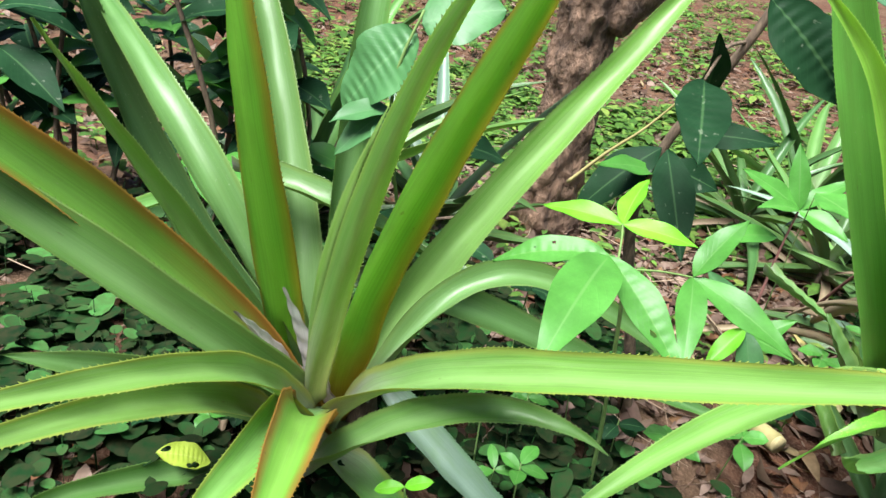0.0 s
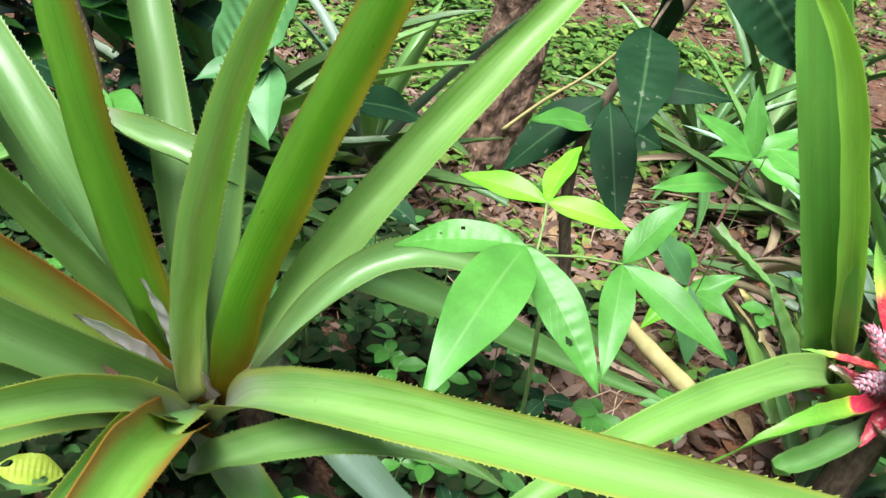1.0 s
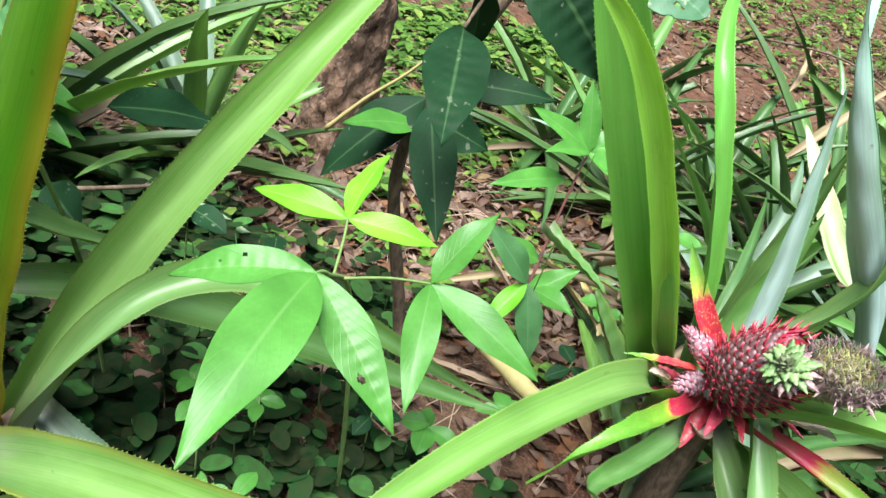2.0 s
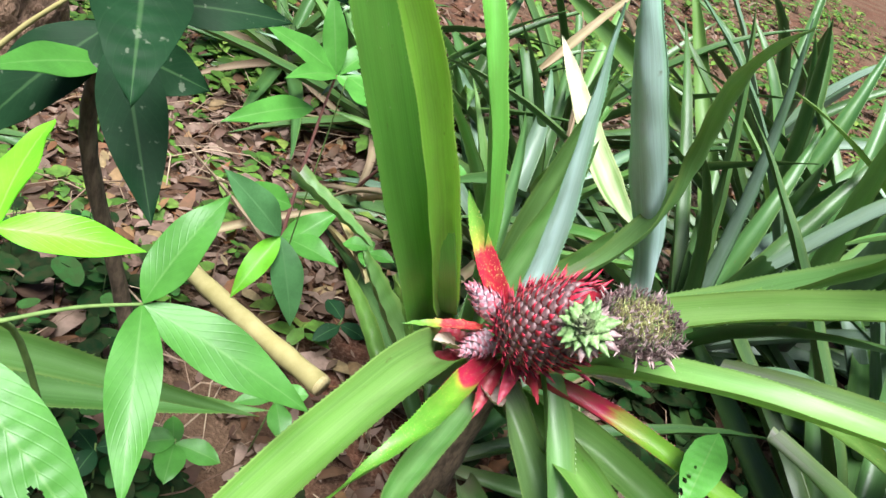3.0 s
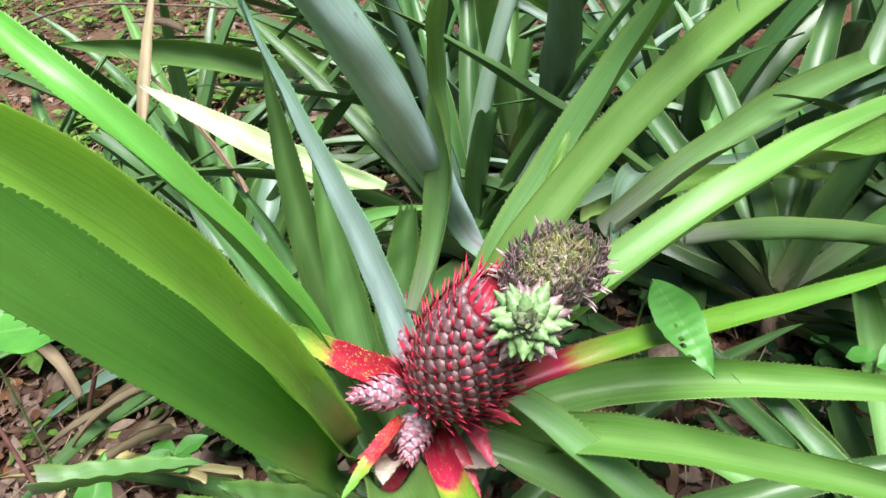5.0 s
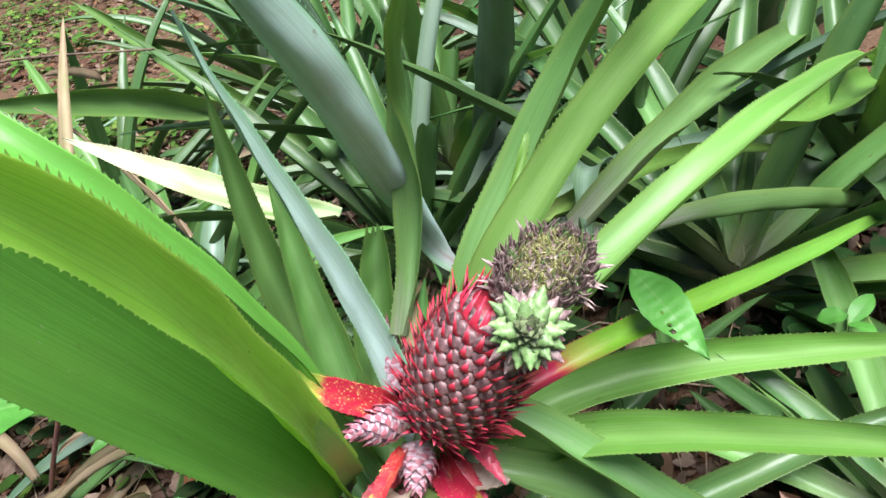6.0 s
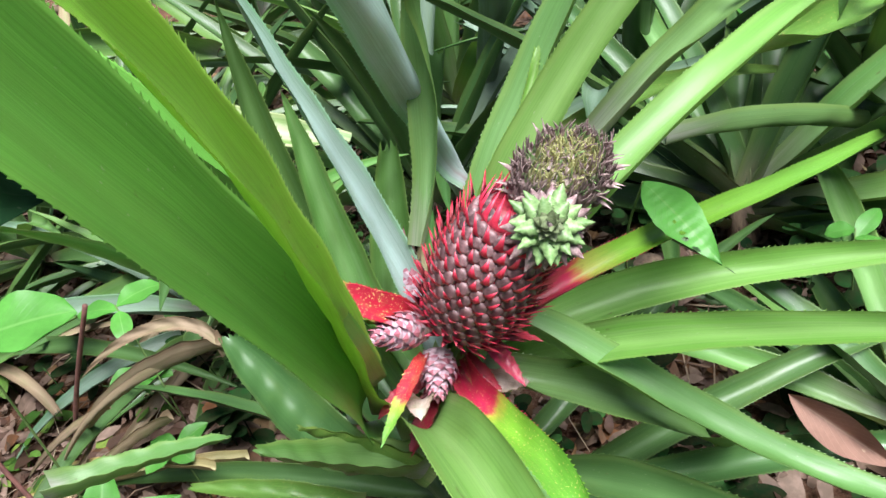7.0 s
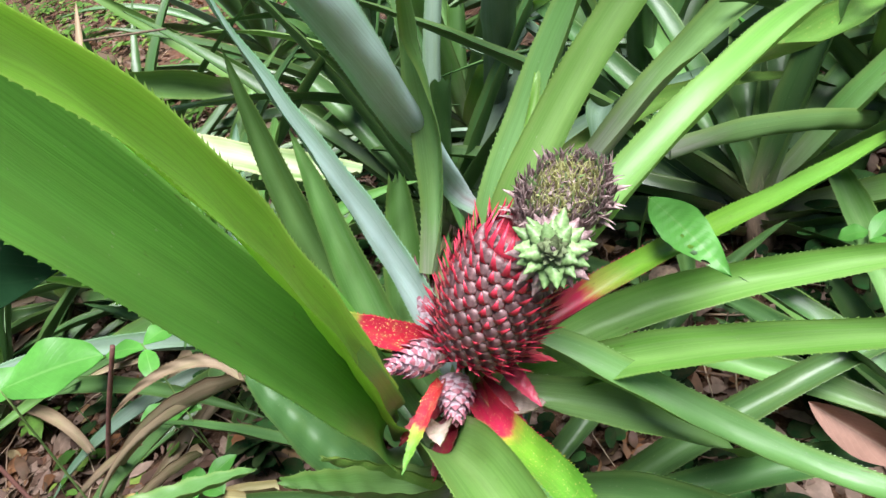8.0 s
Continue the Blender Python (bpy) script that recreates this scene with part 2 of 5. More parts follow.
def broad_material(name, colour, vein, see=0.2, rough=0.34, blotch=(0.3, 0.25, 0.15), blotch_amount=0.0, ribs=0.16, gloss=0.4):
    """Broad leaf with a light midrib and slanting side veins. UV: u across, v along."""
    m, n, l = nodes_of(name)
    uv = n.new("ShaderNodeUVMap").outputs["UV"]
    info = n.new("ShaderNodeObjectInfo")
    sep = n.new("ShaderNodeSeparateXYZ")
    l.new(uv, sep.inputs[0])
    half = math_node(n, l, "ABSOLUTE", math_node(n, l, "SUBTRACT", sep.outputs[0], 0.5))
    mid = ramp(n, l, half, [(0.012, (1, 1, 1)), (0.035, (0, 0, 0))])
    slope = math_node(n, l, "SUBTRACT", math_node(n, l, "MULTIPLY", sep.outputs[1], 11.0), math_node(n, l, "MULTIPLY", half, 6.5))
    wave = math_node(n, l, "ABSOLUTE", math_node(n, l, "SUBTRACT", math_node(n, l, "FRACT", slope), 0.5))
    side = ramp(n, l, wave, [(0.03, (1, 1, 1)), (0.11, (0, 0, 0))])
    geo = n.new("ShaderNodeTexCoord").outputs["Object"]
    soft = tex_noise(n, l, geo, 30.0, 4)
    fine = tex_noise(n, l, geo, 260.0, 3)
    c = mix(n, l, math_node(n, l, "MULTIPLY", ramp(n, l, soft, [(0.35, (0, 0, 0)), (0.7, (1, 1, 1))]), 0.6), colour, tuple(v * 1.55 for v in colour))
    c = mix(n, l, math_node(n, l, "MULTIPLY", ramp(n, l, fine, [(0.3, (0, 0, 0)), (0.8, (1, 1, 1))]), 0.25), c, tuple(v * 0.6 for v in colour))
    c = mix(n, l, math_node(n, l, "MULTIPLY", side, ribs), c, vein)
    c = mix(n, l, math_node(n, l, "MULTIPLY", mid, 0.75), c, vein)
    if blotch_amount:
        spots = tex_noise(n, l, geo, 75.0, 3)
        c = mix(n, l, math_node(n, l, "MULTIPLY", ramp(n, l, spots, [(0.66, (0, 0, 0)), (0.70, (1, 1, 1))]), blotch_amount), c, blotch)
    v = n.new("ShaderNodeHueSaturation")
    l.new(math_node(n, l, "ADD", math_node(n, l, "MULTIPLY", info.outputs["Random"], 0.35), 0.82), v.inputs["Value"])
    l.new(c, v.inputs["Color"])
    relief = math_node(n, l, "ADD", math_node(n, l, "MULTIPLY", side, -1.2 * ribs), math_node(n, l, "MULTIPLY", soft, 0.8))
    r = math_node(n, l, "ADD", math_node(n, l, "MULTIPLY", soft, 0.2), rough - 0.1)
    return finish(m, n, l, v.outputs["Color"], r, relief, 0.4, see, 0.002, gloss=gloss)


BROAD = {
    "bright": broad_material("broad_leaf_bright", (0.17, 0.50, 0.02), (0.26, 0.54, 0.08), 0.35, 0.42, ribs=0.10),
    "soft": broad_material("broad_leaf_soft_green", (0.10, 0.31, 0.05), (0.17, 0.38, 0.09), 0.3, 0.42, ribs=0.14),
    "mid": broad_material("broad_leaf_green", (0.075, 0.235, 0.035), (0.13, 0.30, 0.07), 0.28, 0.42, ribs=0.07),
    "herb": broad_material("broad_leaf_blue_green", (0.075, 0.20, 0.065), (0.12, 0.27, 0.10), 0.25, 0.45, ribs=0.08),
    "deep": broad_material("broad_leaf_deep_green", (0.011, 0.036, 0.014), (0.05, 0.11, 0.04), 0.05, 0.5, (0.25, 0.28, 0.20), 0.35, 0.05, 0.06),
    # paler than the shrub's other leaves: sky reflection put into the base colour
    "holed": broad_material("broad_leaf_spotted", (0.065, 0.15, 0.075), (0.10, 0.22, 0.10), 0.22, 0.42, (0.36, 0.38, 0.28), 0.55, 0.04, 0.25),
    "dead": broad_material("broad_leaf_dead", (0.17, 0.095, 0.07), (0.28, 0.18, 0.13), 0.05, 0.6, (0.40, 0.30, 0.20), 0.4),
    "autumn": broad_material("broad_leaf_yellow", (0.34, 0.44, 0.05), (0.42, 0.50, 0.10), 0.2, 0.5, (0.25, 0.12, 0.03), 0.5),
}


def scatter_material(name, stops, rough=0.6, see=0.15, gloss=0.2):
    """For loose stuff: a colour picked for each island, with mottling."""
    m, n, l = nodes_of(name)
    island = n.new("ShaderNodeNewGeometry").outputs["Random Per Island"]
    pos = n.new("ShaderNodeTexCoord").outputs["Object"]
    c = ramp(n, l, island, stops)
    soft = tex_noise(n, l, pos, 70.0, 4)
    c = mix(n, l, math_node(n, l, "MULTIPLY", ramp(n, l, soft, [(0.4, (1, 1, 1)), (0.65, (0, 0, 0))]), 0.4), c, (0.05, 0.04, 0.02))
    return finish(m, n, l, c, rough, soft, 0.3, see, 0.002, gloss=gloss)


def bark_material(name, low, high, scale=40.0, relief=0.006, squash=0.25):
    m, n, l = nodes_of(name)
    pos = n.new("ShaderNodeTexCoord").outputs["Object"]
    v = stretch(n, l, pos, 1, 1, squash)
    a, b = tex_noise(n, l, v, scale, 6, 0.65), tex_noise(n, l, pos, scale * 0.25, 3)
    c = ramp(n, l, a, [(0.32, low), (0.68, high)])
    c = mix(n, l, math_node(n, l, "MULTIPLY", ramp(n, l, b, [(0.5, (0, 0, 0)), (0.7, (1, 1, 1))]), 0.5), c, tuple(x * 0.5 for x in low))
    return finish(m, n, l, c, 0.8, a, 1.0, 0, relief)


BARK = bark_material("tree_bark", (0.045, 0.024, 0.014), (0.36, 0.22, 0.14), 34.0, 0.05, 0.45)
TWIG = bark_material("twig_bark", (0.05, 0.032, 0.02), (0.20, 0.14, 0.09), 160.0, 0.001)
STEM = bark_material("green_stem", (0.10, 0.17, 0.04), (0.17, 0.26, 0.07), 120.0, 0.0005)
STALK = bark_material("red_brown_stalk", (0.09, 0.035, 0.03), (0.19, 0.08, 0.06), 120.0, 0.0005)
CANE = bark_material("cut_cane", (0.30, 0.26, 0.09), (0.43, 0.37, 0.16), 24.0, 0.0003)
CANE_END = bark_material("cut_cane_end", (0.34, 0.27, 0.12), (0.55, 0.46, 0.24), 200.0, 0.0008)
LITTER = scatter_material("leaf_litter", [(0.0, (0.07, 0.036, 0.026)), (0.25, (0.13, 0.076, 0.058)), (0.5, (0.31, 0.215, 0.17)), (0.75, (0.09, 0.055, 0.036)), (0.92, (0.22, 0.095, 0.042)), (1.0, (0.32, 0.25, 0.13))])
STRAW = scatter_material("straw_and_twigs", [(0.0, (0.14, 0.08, 0.055)), (0.5, (0.33, 0.23, 0.16)), (1.0, (0.46, 0.36, 0.25))], 0.7, 0.0)
WEED = scatter_material("weed_leaves", [(0.0, (0.045, 0.12, 0.02)), (0.4, (0.09, 0.21, 0.03)), (0.75, (0.15, 0.30, 0.05)), (1.0, (0.26, 0.36, 0.07))], 0.45, 0.3)
# greens darkened to stand in for the shade beneath the plants
SHADED_WEED = scatter_material("weed_leaves_shade_darkened", [(0.0, (0.005, 0.018, 0.007)), (0.6, (0.012, 0.042, 0.012)), (0.80, (0.022, 0.075, 0.02)), (1.0, (0.07, 0.21, 0.05))], 0.6, 0.2, 0.04)


def soil_material():
    m, n, l = nodes_of("red_soil")
    pos = n.new("ShaderNodeTexCoord").outputs["Object"]
    big, mid_, fine = tex_noise(n, l, pos, 2.2, 4), tex_noise(n, l, pos, 22.0, 5), tex_noise(n, l, pos, 160.0, 4)
    c = ramp(n, l, mid_, [(0.3, (0.03, 0.016, 0.011)), (0.55, (0.085, 0.037, 0.022)), (0.75, (0.17, 0.076, 0.048))])
    c = mix(n, l, ramp(n, l, big, [(0.42, (0, 0, 0)), (0.62, (0.8, 0.8, 0.8))]), c, (0.10, 0.065, 0.04))
    c = mix(n, l, math_node(n, l, "MULTIPLY", ramp(n, l, fine, [(0.45, (0, 0, 0)), (0.75, (1, 1, 1))]), 0.4), c, (0.30, 0.19, 0.13))
    return finish(m, n, l, c, 0.9, math_node(n, l, "ADD", math_node(n, l, "MULTIPLY", mid_, 2.0), fine), 0.9, 0, 0.006, gloss=0.1)


SOIL = soil_material()


def eye_material(name, a, b, rough=0.45):
    m, n, l = nodes_of(name)
    pos = n.new("ShaderNodeTexCoord").outputs["Object"]
    info = n.new("ShaderNodeObjectInfo").outputs["Random"]
    soft = tex_noise(n, l, pos, 260.0, 4)
    c = ramp(n, l, soft, [(0.30, a), (0.70, b)])
    v = n.new("ShaderNodeHueSaturation")
    l.new(math_node(n, l, "ADD", math_node(n, l, "MULTIPLY", info, 0.5), 0.75), v.inputs["Value"])
    l.new(c, v.inputs["Color"])
    return finish(m, n, l, v.outputs["Color"], rough, soft, 0.4, 0, 0.001)


EYE = eye_material("fruit_eye_purple", (0.06, 0.03, 0.034), (0.24, 0.145, 0.15))
EYE_DULL = eye_material("fruit_bract_dull_red", (0.26, 0.022, 0.035), (0.44, 0.11, 0.11))
EYE_RED = eye_material("fruit_bract_red", (0.38, 0.012, 0.04), (0.58, 0.04, 0.08))
FLESH = eye_material("fruit_core_red", (0.13, 0.008, 0.014), (0.30, 0.014, 0.03))
SCALE = eye_material("slip_scale_mauve", (0.34, 0.20, 0.25), (0.58, 0.47, 0.52))
SCALE_EDGE = eye_material("slip_scale_edge", (0.24, 0.07, 0.10), (0.34, 0.13, 0.16))
CROWN_GREEN = eye_material("crown_leaf_green", (0.11, 0.22, 0.06), (0.25, 0.36, 0.15))
# inner crown leaves: the shade of the rosette's pit darkens this green
CROWN_PIT = eye_material("crown_pit_shaded_green", (0.08, 0.10, 0.05), (0.20, 0.25, 0.12))
CROWN_MAUVE = eye_material("crown_leaf_mauve", (0.16, 0.09, 0.095), (0.44, 0.34, 0.32))
CROWN_YELLOW = eye_material("crown_leaf_yellow", (0.40, 0.41, 0.14), (0.60, 0.58, 0.32))


# ---- mesh helpers ----
def rng_of(seed):
    return random.Random(seed)


def ground_z(x, y):
    """The ground: a low bank under the first plant, falling away towards the fruiting one."""
    bank = 0.105 * (1 - math.tanh((x - 0.62) / 0.3)) * math.exp(-((y - 0.75) / 1.1) ** 2 if y > 0.75 else 0.0)
    far = max(0.0, math.hypot(x - 0.8, y - 1.4) - 4.0)
    rough = 0.030 * noise.noise(Vector((x * 1.7, y * 1.7, 3.0))) + 0.012 * noise.noise(Vector((x * 6.0, y * 6.0, 9.0)))
    return bank - 0.02 + rough + 0.02 * far ** 0.5 * noise.noise(Vector((x * 0.2, y * 0.2, 1.0)))


def mesh_of(name, verts, faces, mats, face_mats=None, uvs=None, smooth=True):
    me = bpy.data.meshes.new(name)
    me.from_pydata([tuple(v) for v in verts], [], faces)
    for m in mats:
        me.materials.append(m)
    if face_mats is not None:
        me.polygons.foreach_set("material_index", face_mats)
    if uvs is not None:
        layer = me.uv_layers.new(name="UVMap")
        idx = np.empty(len(me.loops), dtype=np.int32)
        me.loops.foreach_get("vertex_index", idx)
        layer.data.foreach_set("uv", np.asarray(uvs, dtype=np.float32)[idx].ravel())
    if smooth:
        me.polygons.foreach_set("use_smooth", [True] * len(me.polygons))
    me.update()
    return me


def thing(name, at, label, category, group="", kind=""):
    ob = new(name)
    ob.empty_display_size = 0.05
    ob.location = at
    return tagged(ob, label, category, group, kind)


def part(name, me, parent, label=""):
    ob = new(name, me)
    ob.parent = parent
    if label:
        ob["label"] = label
    return ob


def top_of(ob):
    p = Vector((0, 0, 0))
    while ob is not None:
        p = p + ob.location
        ob = ob.parent
    return np.array(p)


def blade_profile(s):
    return (1 - s ** 2.2) ** 0.85


def ribbon(plant, r, s, c, d, side, nor, az, length, width, kind, fold, cut, under, teeth, name, label, curl, butt,
           along=1.0, profile=blade_profile):
    """The skin of a strap leaf round its centre line: a channelled strip with two faces and toothed rims."""
    steps = len(s) - 1
    half = width / 2 * profile(np.minimum(s, 0.9995)) * (butt + (1 - butt) * np.minimum(1, s / 0.24) ** 0.8)
    half *= 1 + 0.03 * np.sin(s * 23 + az)
    deep = fold * (1 + 0.9 * np.exp(-s / 0.12)) * (0.55 + 0.45 * (1 - s))
    u = np.array([-1, -0.93, -0.72, -0.45, -0.2, 0, 0.2, 0.45, 0.72, 0.93, 1.0])
    nu = len(u)
    wob = 0.0009 * np.sin(s[:, None] * 41 + u[None] * 3 + az)
    lift = deep[:, None] * half[:, None] * 2 * (np.abs(u) ** 1.7)[None] * 0.8 + wob
    if curl:
        lift = lift - curl * half[:, None] * np.maximum(np.abs(u)[None] - 0.6, 0) * 2
    across = u[None] * half[:, None] * (1 - 0.22 * deep[:, None] * (np.abs(u) ** 2)[None])
    up = c[:, None] + side[:, None] * across[..., None] + nor[:, None] * lift[..., None]
    thick = (0.0026 * (1 - 0.85 * np.abs(u) ** 2))[None] * (0.35 + 0.65 * np.minimum(1, half / (width / 2)))[:, None]
    low = up - nor[:, None] * thick[..., None]
    if cut < 1.0:
        jag = np.array([r.uniform(-0.03, 0.02) for _ in u]) * length
        up[-1] += d[-1] * jag[:, None]
        low[-1] = up[-1] - nor[-1] * 0.001
    n1 = (steps + 1) * nu
    verts = np.vstack([up.reshape(-1, 3), low.reshape(-1, 3)])
    uv = np.stack(np.broadcast_arrays((u[None] + 1) / 2, s[:, None] * along), -1).reshape(-1, 2)
    uvs = np.vstack([uv, uv])
    faces, fm = [], []
    for i in range(steps):
        for j in range(nu - 1):
            p, q = i * nu + j, (i + 1) * nu + j
            faces += [(p, p + 1, q + 1, q), (n1 + p, n1 + q, n1 + q + 1, n1 + p + 1)]
            fm += [0, 1]
        for j in (0, nu - 1):
            p, q = i * nu + j, (i + 1) * nu + j
            faces.append((p, q, n1 + q, n1 + p))
            fm.append(0)
    if teeth:
        tv, tf, tu = [], [], []
        count = int(length * cut / 0.0058)
        for j, sg in ((0, -1), (nu - 1, 1)):
            for t in range(3, count - 1):
                x = (t + r.uniform(-0.25, 0.25)) / count * steps
                i = int(x)
                f = x - i
                p0 = up[i, j] * (1 - f) + up[min(i + 1, steps), j] * f
                g = d[i]
                out = side[i] * sg * 0.9 + nor[i] * 0.35
                h = 0.0014 * min(1, half[i] / (width * 0.25)) * r.uniform(0.7, 1.25)
                b = len(verts) + len(tv)
                tv += [p0 - g * 0.0013, p0 + g * 0.0011, p0 + out * h + g * 0.0017]
                tf.append((b, b + 1, b + 2))
                tu += [(0.0 if sg < 0 else 1.0, s[i])] * 3
        verts = np.vstack([verts, np.array(tv)])
        uvs = np.vstack([uvs, np.array(tu)])
        faces += tf
        fm += [0] * len(tf)
    me = mesh_of(name, verts - top_of(plant), faces, [BLADE[kind], BLADE[under or kind]], fm, uvs)
    return part(name, me, plant, label)


def blade(plant, base, az, e0, e1, sway, length, width, kind, fold=0.50, twist=0.0, cut=1.0, under="", bow=1.3,
          teeth=True, name="leaf", label="", steps=36, curl=0.0, butt=0.55):
    """One strap leaf: azimuth, elevation at base and tip, sideways sway (degrees), length and width. It is a
    channelled strip with two skins and toothed rims; cut < 1 leaves a broken end."""
    r = rng_of(hash((round(base[0], 3), round(az, 1), round(length, 2))) & 0xffff)
    s = np.linspace(0, cut, steps + 1)
    k = s
    el, a = np.radians(e0 + (e1 - e0) * k ** bow), np.radians(az + sway * k)
    d = np.stack([np.cos(el) * np.cos(a), np.cos(el) * np.sin(a), np.sin(el)], -1)
    step = (d[1:] + d[:-1]) / 2 * (length * cut / steps)
    c = np.array(base) + np.vstack([np.zeros(3), np.cumsum(step, 0)])
    side = np.stack([-np.sin(a), np.cos(a), np.zeros_like(a)], -1)
    nor = np.cross(d, side)
    tw = np.radians(twist * (0.6 + 0.4 * s) * np.minimum(1, s / 0.12 + 0.15) + 4 * np.sin(s * 7 + az))[:, None]
    side, nor = side * np.cos(tw) + nor * np.sin(tw), nor * np.cos(tw) - side * np.sin(tw)
    return ribbon(plant, r, s, c, d, side, nor, az, length, width, kind, fold, cut, under, teeth, name, label, curl, butt)


def strap_profile(s):
    return (1 - s ** 3.0) ** 0.9


def strap(plant, ctrl, width, kind, turn=0.0, fold=0.5, past=0.0, cut=1.0, under="", teeth=True, name="leaf", label="", steps=44,
          curl=0.0, butt=0.55, along=1.0):
    """A strap leaf that grows along a smooth curve with five control points. Its hollow side faces up and towards the
    heart of its plant, rolled by turn degrees; past carries the tip on by that share of its length."""
    p = np.array(ctrl, float)
    r = rng_of(int(abs(p[0, 0] * 7919 + p[-1, 1] * 104729 + width * 1e5)) & 0xffff)
    s = np.linspace(0, cut, steps + 1)
    q = np.minimum(s * (1 + past), 1.0)[:, None]
    c = sum(math.comb(4, i) * q ** i * (1 - q) ** (4 - i) * p[i] for i in range(5))
    end = p[4] - p[3]
    length = float(np.linalg.norm(np.diff(c, axis=0), axis=1).sum())
    over = np.maximum(s * (1 + past) - 1.0, 0.0)[:, None] * length
    c = c + end / np.linalg.norm(end) * over + np.array((0, 0, -0.9)) * over ** 2
    d = np.gradient(c, axis=0)
    d /= np.linalg.norm(d, axis=1)[:, None]
    heart = top_of(plant)
    inward = np.stack([heart[0] - c[:, 0], heart[1] - c[:, 1], np.zeros(len(c))], -1)
    inward /= np.maximum(np.linalg.norm(inward, axis=1), 0.05)[:, None]
    nor = np.array((0, 0, 1.0)) + 0.6 * inward
    nor -= d * (nor * d).sum(1)[:, None]
    nor /= np.linalg.norm(nor, axis=1)[:, None]
    side = np.cross(d, nor)
    tw = np.radians(turn * np.minimum(1, s / 0.2 + 0.3) + 3 * np.sin(s * 7 + p[0, 0] * 40))[:, None]
    side, nor = side * np.cos(tw) + nor * np.sin(tw), nor * np.cos(tw) - side * np.sin(tw)
    return ribbon(plant, r, s, c, d, -side, nor, p[0, 0] * 50, length * (1 + past), width, kind, fold, cut, under, teeth, name, label, curl, butt, along, strap_profile)


def broad(plant, base, tip, width, kind, bend=0.15, up=(0, 0, 1), fold=0.25, name="leaf", label="", wave=0.04,
          holes=(), bite=0.0, shape=(0.42, 1.0), steps=22):
    """One broad leaf from its base to its tip: pointed oval, bent along its length and folded on the midrib.
    bend is the rise of its middle as a share of its length; holes are (u, v, radius) in leaf units."""
    base, tip, up = np.array(base, float), np.array(tip, float), np.array(up, float)
    axis = tip - base
    length = np.linalg.norm(axis)
    d = axis / length
    side = np.cross(d, up)
    side /= np.linalg.norm(side)
    nor = np.cross(side, d)
    r = rng_of(int(abs(base[0] * 7919 + tip[1] * 104729 + width * 1e5)))
    ph = r.uniform(0, 6)
    nu = 44 if holes else 20 if bite else 12
    steps = 64 if holes or bite else steps
    s = np.linspace(0, 1, steps + 1)
    u = np.linspace(-1, 1, nu + 1)
    peak, power = shape
    prof = np.sin(np.pi * np.clip(s, 0, 1) ** (math.log(0.5) / math.log(peak))) ** power
    prof = np.maximum(prof, 0.0) + 0.012
    half = width / 2 * prof
    S, U = np.meshgrid(s, u, indexing="ij")
    H = half[:, None] * np.ones_like(U)
    rag = np.zeros_like(S)
    if bite:
        rag = bite * np.maximum(0, np.sin(S * 9 + ph + 2 * np.sign(U)) * np.sin(S * 21 + ph * 2) + 0.22 * np.sin(S * 61 + ph)) * (np.abs(U) ** 3)
    pos = (base[None, None] + d * (S * length)[..., None]
           + side * (U * H * (1 - rag) * (1 - 0.3 * fold))[..., None]
           + nor * (bend * length * 4 * S * (1 - S) + fold * np.abs(U) ** 1.3 * H
                    + wave * width * np.sin(S * 13 + ph + np.sign(U)) * U ** 2 + 0.010 * width * np.sin(S * 70) * (1 - np.abs(U)))[..., None])
    n1 = (steps + 1) * (nu + 1)
    low = pos - nor * 0.0007
    verts = np.vstack([pos.reshape(-1, 3), low.reshape(-1, 3)])
    uv = np.stack([(U + 1) / 2, S], -1).reshape(-1, 2)
    faces = []
    rim = set()

    def gone(i, j):
        v, w = (i + 0.5) / steps, -1 + 2 * (j + 0.5) / nu
        return any(((w - hu) * width / 2) ** 2 + ((v - hv) * length) ** 2 < hr * hr for hu, hv, hr in holes)

    for i in range(steps):
        for j in range(nu):
            if holes and gone(i, j):
                continue
            p, q = i * (nu + 1) + j, (i + 1) * (nu + 1) + j
            faces += [(p, q, q + 1, p + 1), (n1 + p, n1 + p + 1, n1 + q + 1, n1 + q)]
    me = mesh_of(name, verts - top_of(plant), faces, [BROAD[kind]], None, np.vstack([uv, uv]))
    return part(name, me, plant, label)


def tube_data(points, radii, sides=8):
    pts = [Vector(p) for p in points]
    verts, faces = [], []
    for i, p in enumerate(pts):
        g = (pts[min(i + 1, len(pts) - 1)] - pts[max(i - 1, 0)]).normalized()
        a = g.cross(Vector((0.3, 0.2, 1.0)) if abs(g.z) < 0.9 else Vector((1, 0.2, 0))).normalized()
        b = g.cross(a)
        for k in range(sides):
            t = 2 * math.pi * k / sides
            verts.append(p + (a * math.cos(t) + b * math.sin(t)) * radii[i])
    for i in range(len(pts) - 1):
        for k in range(sides):
            k2 = (k + 1) % sides
            faces.append((i * sides + k, i * sides + k2, (i + 1) * sides + k2, (i + 1) * sides + k))
    faces.append(tuple(range(sides))[::-1])
    faces.append(tuple((len(pts) - 1) * sides + k for k in range(sides)))
    return verts, faces


